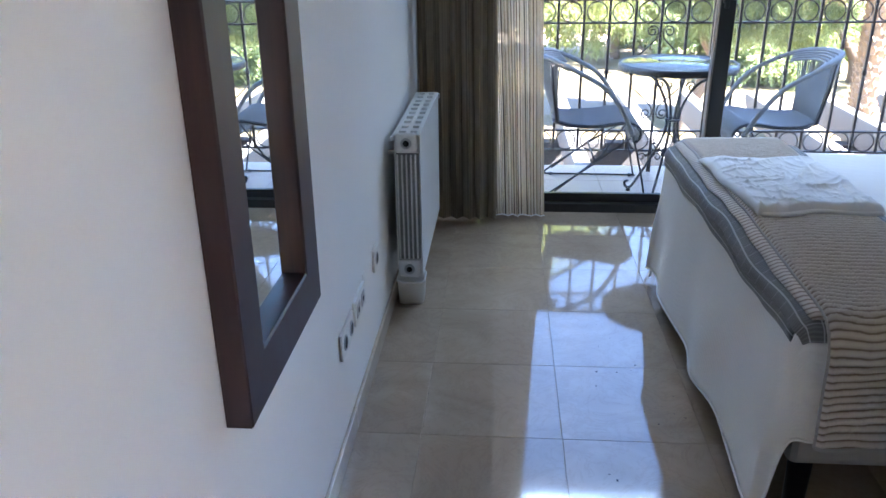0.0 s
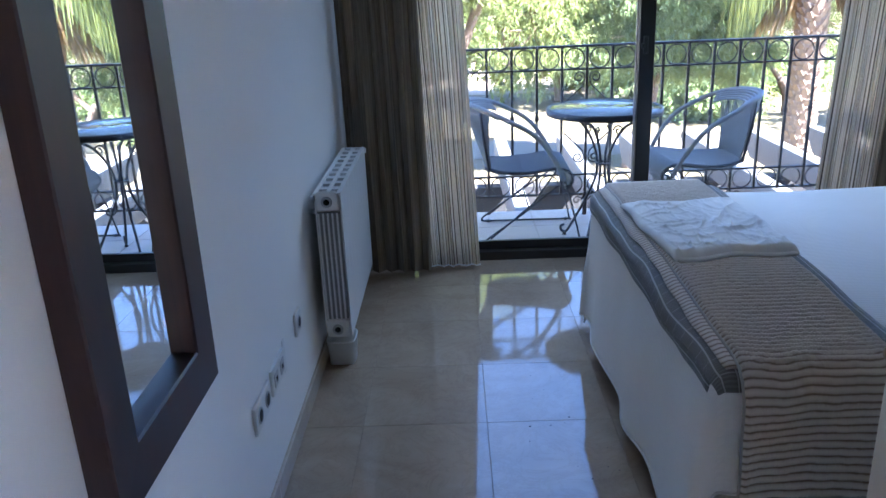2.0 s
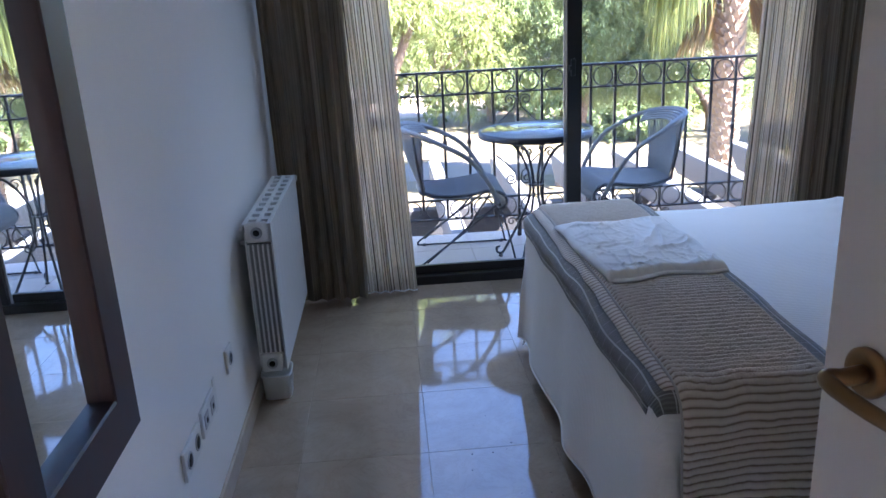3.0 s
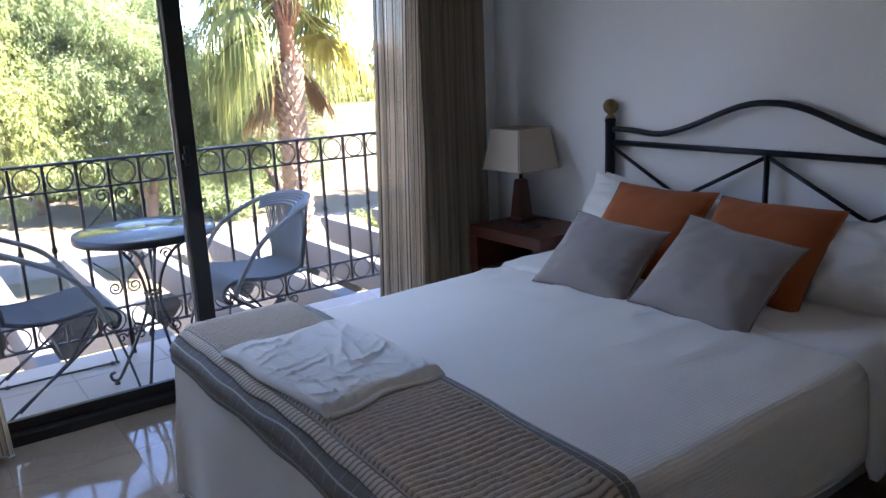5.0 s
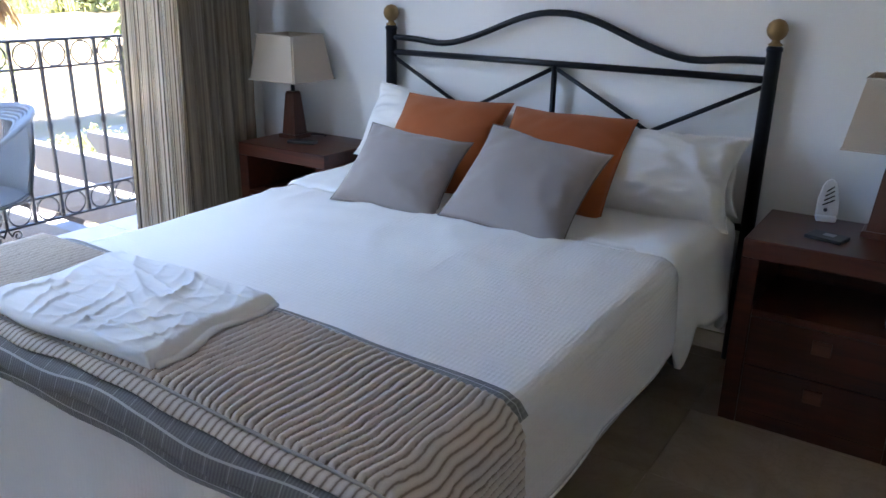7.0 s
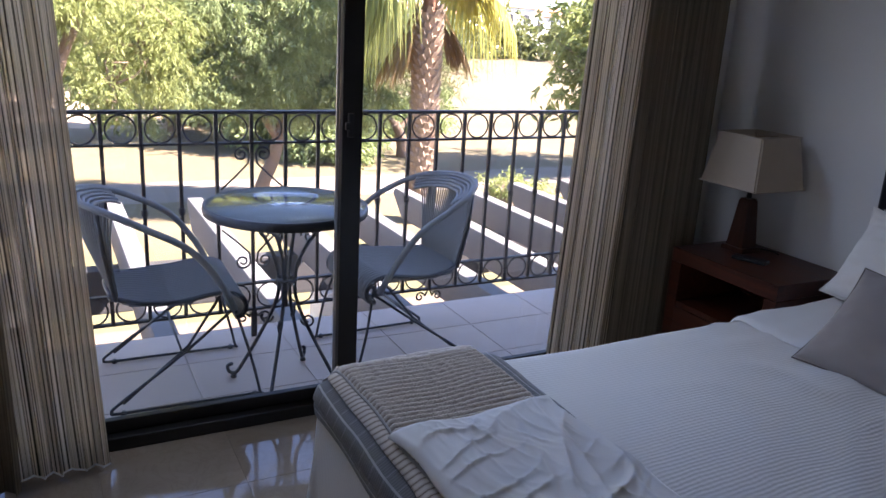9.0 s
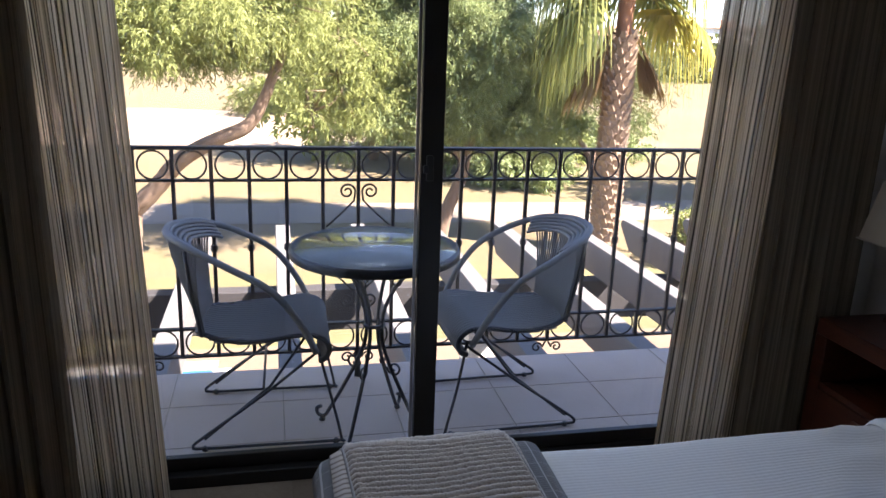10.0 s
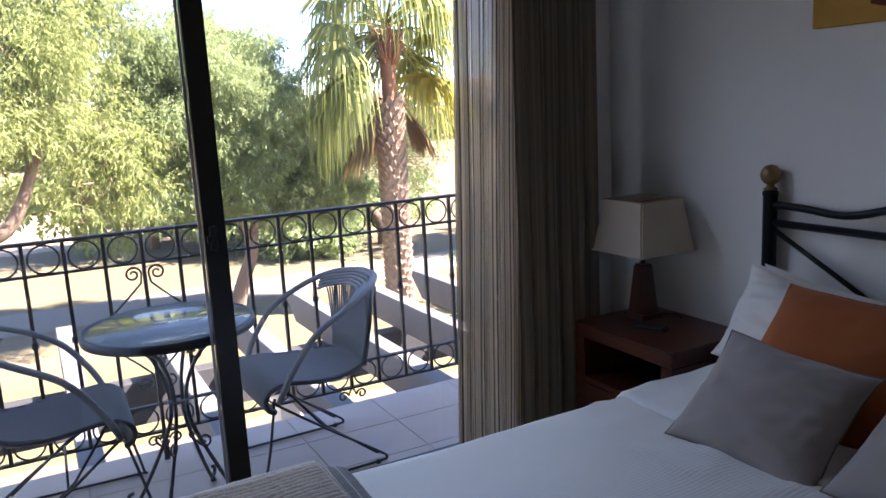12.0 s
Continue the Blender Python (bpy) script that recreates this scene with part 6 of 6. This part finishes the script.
        frond(heart + Vector((0, 0, 0.15 - 0.3 * k / 29)), az, el, rng.uniform(1.0, 1.35), rng.uniform(1.25, 1.6), False)
    # Hanging fronds; those to the east take the colour with sun painted in.
    for az in (-0.35, 0.1, 0.5, 2.5, 2.75, 2.9, 3.05, 3.2, 3.4, 3.55):
        drop = -22 - 14 * rng.random() - (10 if 2.7 < az < 3.3 else 0)
        frond(heart + Vector((0, 0, -0.1)), az, radians(drop), rng.uniform(1.2, 1.5), rng.uniform(1.0, 1.35), False, az < 1)
    for az in (-0.45, 0.0, 0.35, 1.4, 2.8, 3.1, 3.5):
        frond(Vector((8.09 + 0.24 * math.cos(az), by + 0.24 * math.sin(az), 1.62)), az, radians(-52), rng.uniform(0.3, 0.45), rng.uniform(1.3, 1.8), True)
    fibre = bmesh.new()
    for k in range(60):
        az, z = k * 2.399963, 2.55 + 0.55 * rng.random()
        a = Vector((8.11 + 0.15 * math.cos(az), by + 0.15 * math.sin(az), z - 0.2))
        tube(fibre, [a, a + Vector((0.10 * math.cos(az), 0.10 * math.sin(az), 0.16)), a + Vector((0.22 * math.cos(az), 0.22 * math.sin(az), 0.42))], [0.03, 0.025, 0.012], 5)
    ob = part("leaf_stubs", fibre, M_PALMRED, t, "red-brown cut leaf stalks")
    ob["kind"] = "stuff"
    ob.matrix_parent_inverse = inv


palm()


def hedge(place, dims, label, seed):
    t = thing("hedge", place, label, "hedge")
    rng = np.random.default_rng(seed)
    w, d, h = dims
    bm = boxed(-w / 2 + 0.1, w / 2 - 0.1, -d / 2 + 0.1, d / 2 - 0.1, 0.0, h - 0.12, bevel=0.12)
    part("twigs", bm, M_BARK, t)
    blobs = [(x, y, z, 0.32, 0.32, 0.3) for x in frange(-w / 2 + 0.2, w / 2 - 0.2, 0.35) for y in frange(-d / 2 + 0.2, d / 2 - 0.2, 0.35) for z in frange(0.2, h - 0.2, 0.35)]
    crown("leaves", blobs, 7000, M_LEAF_A, t, rng, length=0.10, width=0.018, droop=0.1)


hedge((9.9, 15.9, -3.0), (1.2, 1.2, 1.05), "clipped green hedge block on the terrace edge", 21)
structure("wall_garden", boxed(9.0, 16.0, 14.9, 15.1, -3.0, -2.8, bevel=0.01), M_COLUMN, "low white garden wall by the hedge", "wall")


def houses():
    M_HOUSE = plain("white_house_render", (0.80, 0.77, 0.72), 0.9, grain=3, vary=0.04)
    M_ROOF = plain("terracotta_roof", (0.36, 0.17, 0.10), 0.9, grain=6, vary=0.15)
    for x, y, wd, h in ((47, 100, 9, 5.0), (60, 104, 11, 6.5), (73, 108, 10, 5.5), (-20, 112, 12, 6)):
        z = -3.03 + (y - 70) * 0.012
        t = thing("house", (x, y, z), "distant white house with a low tiled roof", "house", "distant houses")
        part("wall", boxed(-wd / 2, wd / 2, -4, 4, 0, h), M_HOUSE, t)
        bm = bmesh.new()
        v = [bm.verts.new(q) for q in ((-wd / 2 - 0.4, -4.4, h + 0.002), (wd / 2 + 0.4, -4.4, h + 0.002), (wd / 2 + 0.4, 4.4, h + 0.002), (-wd / 2 - 0.4, 4.4, h + 0.002), (-wd / 2 + 2, 0, h + 1.3), (wd / 2 - 2, 0, h + 1.3))]
        for f in ((0, 1, 5, 4), (2, 3, 4, 5), (1, 2, 5), (3, 0, 4), (3, 2, 1, 0)):
            bm.faces.new([v[i] for i in f])
        part("roof", bm, M_ROOF, t)
        for k in range(4):
            xx = -wd / 2 + wd * (k + 0.5) / 4
            part("window", boxed(xx - 0.5, xx + 0.5, -4.06, -4.0, h - 2.2, h - 0.9), M_DARKHOLE, t)


houses()


# ---- tiles, piece by piece ----
def tiles(name, parent, x0, x1, y0, y1, ox, oy, sx, sy, z, joint, mat):
    meshes = {}
    def edges(a, b, o, s):
        k0 = math.floor((a - o) / s)
        cuts = [a]
        k = k0 + 1
        while o + k * s < b - 0.004:
            if o + k * s > a + 0.004:
                cuts.append(o + k * s)
            k += 1
        return cuts + [b]
    xs, ys = edges(x0, x1, ox, sx), edges(y0, y1, oy, sy)
    for xa, xb in zip(xs, xs[1:]):
        for ya, yb in zip(ys, ys[1:]):
            w, d = round(xb - xa - joint, 4), round(yb - ya - joint, 4)
            if (w, d) not in meshes:
                bmt = bmesh.new()
                bv = 0.0008
                lo = [bmt.verts.new((a * w / 2, b * d / 2, -0.012)) for a, b in ((-1, -1), (1, -1), (1, 1), (-1, 1))]
                md = [bmt.verts.new((a * w / 2, b * d / 2, -bv)) for a, b in ((-1, -1), (1, -1), (1, 1), (-1, 1))]
                hi = [bmt.verts.new((a * (w / 2 - bv), b * (d / 2 - bv), 0)) for a, b in ((-1, -1), (1, -1), (1, 1), (-1, 1))]
                bmt.faces.new(hi)
                for a, b in ((lo, md), (md, hi)):
                    for k in range(4):
                        bmt.faces.new((a[k], a[(k + 1) % 4], b[(k + 1) % 4], b[k]))
                me = bpy.data.meshes.new("tile")
                bmt.to_mesh(me)
                bmt.free()
                me.materials.append(mat)
                meshes[w, d] = me
            o = new(name, meshes[w, d])
            o.parent = parent
            o.location = ((xa + xb) / 2, (ya + yb) / 2, z)


floor = structure("floor", boxed(0.0, RX, -1.4, RY1 + 0.04, -0.06, -0.0018), M_GROUT, "polished cream marble tile floor", "floor")
tiles("tile", floor, 0.0, RX, -1.39, RY1 + 0.03, 0.20, 2.395, 0.41, 0.41, 0.0, 0.0009, M_MARBLE)
bfloor = structure("balcony_floor", boxed(-0.58, 3.78, RY1 + 0.075, 4.925, -0.0299, -0.0225), M_GROUT, "pinkish stoneware tiled balcony floor", "floor")
tiles("tile", bfloor, -0.58, 3.78, RY1 + 0.08, 4.925, 1.0, 4.265, 0.45, 0.33, -0.020, 0.005, M_TERRA)
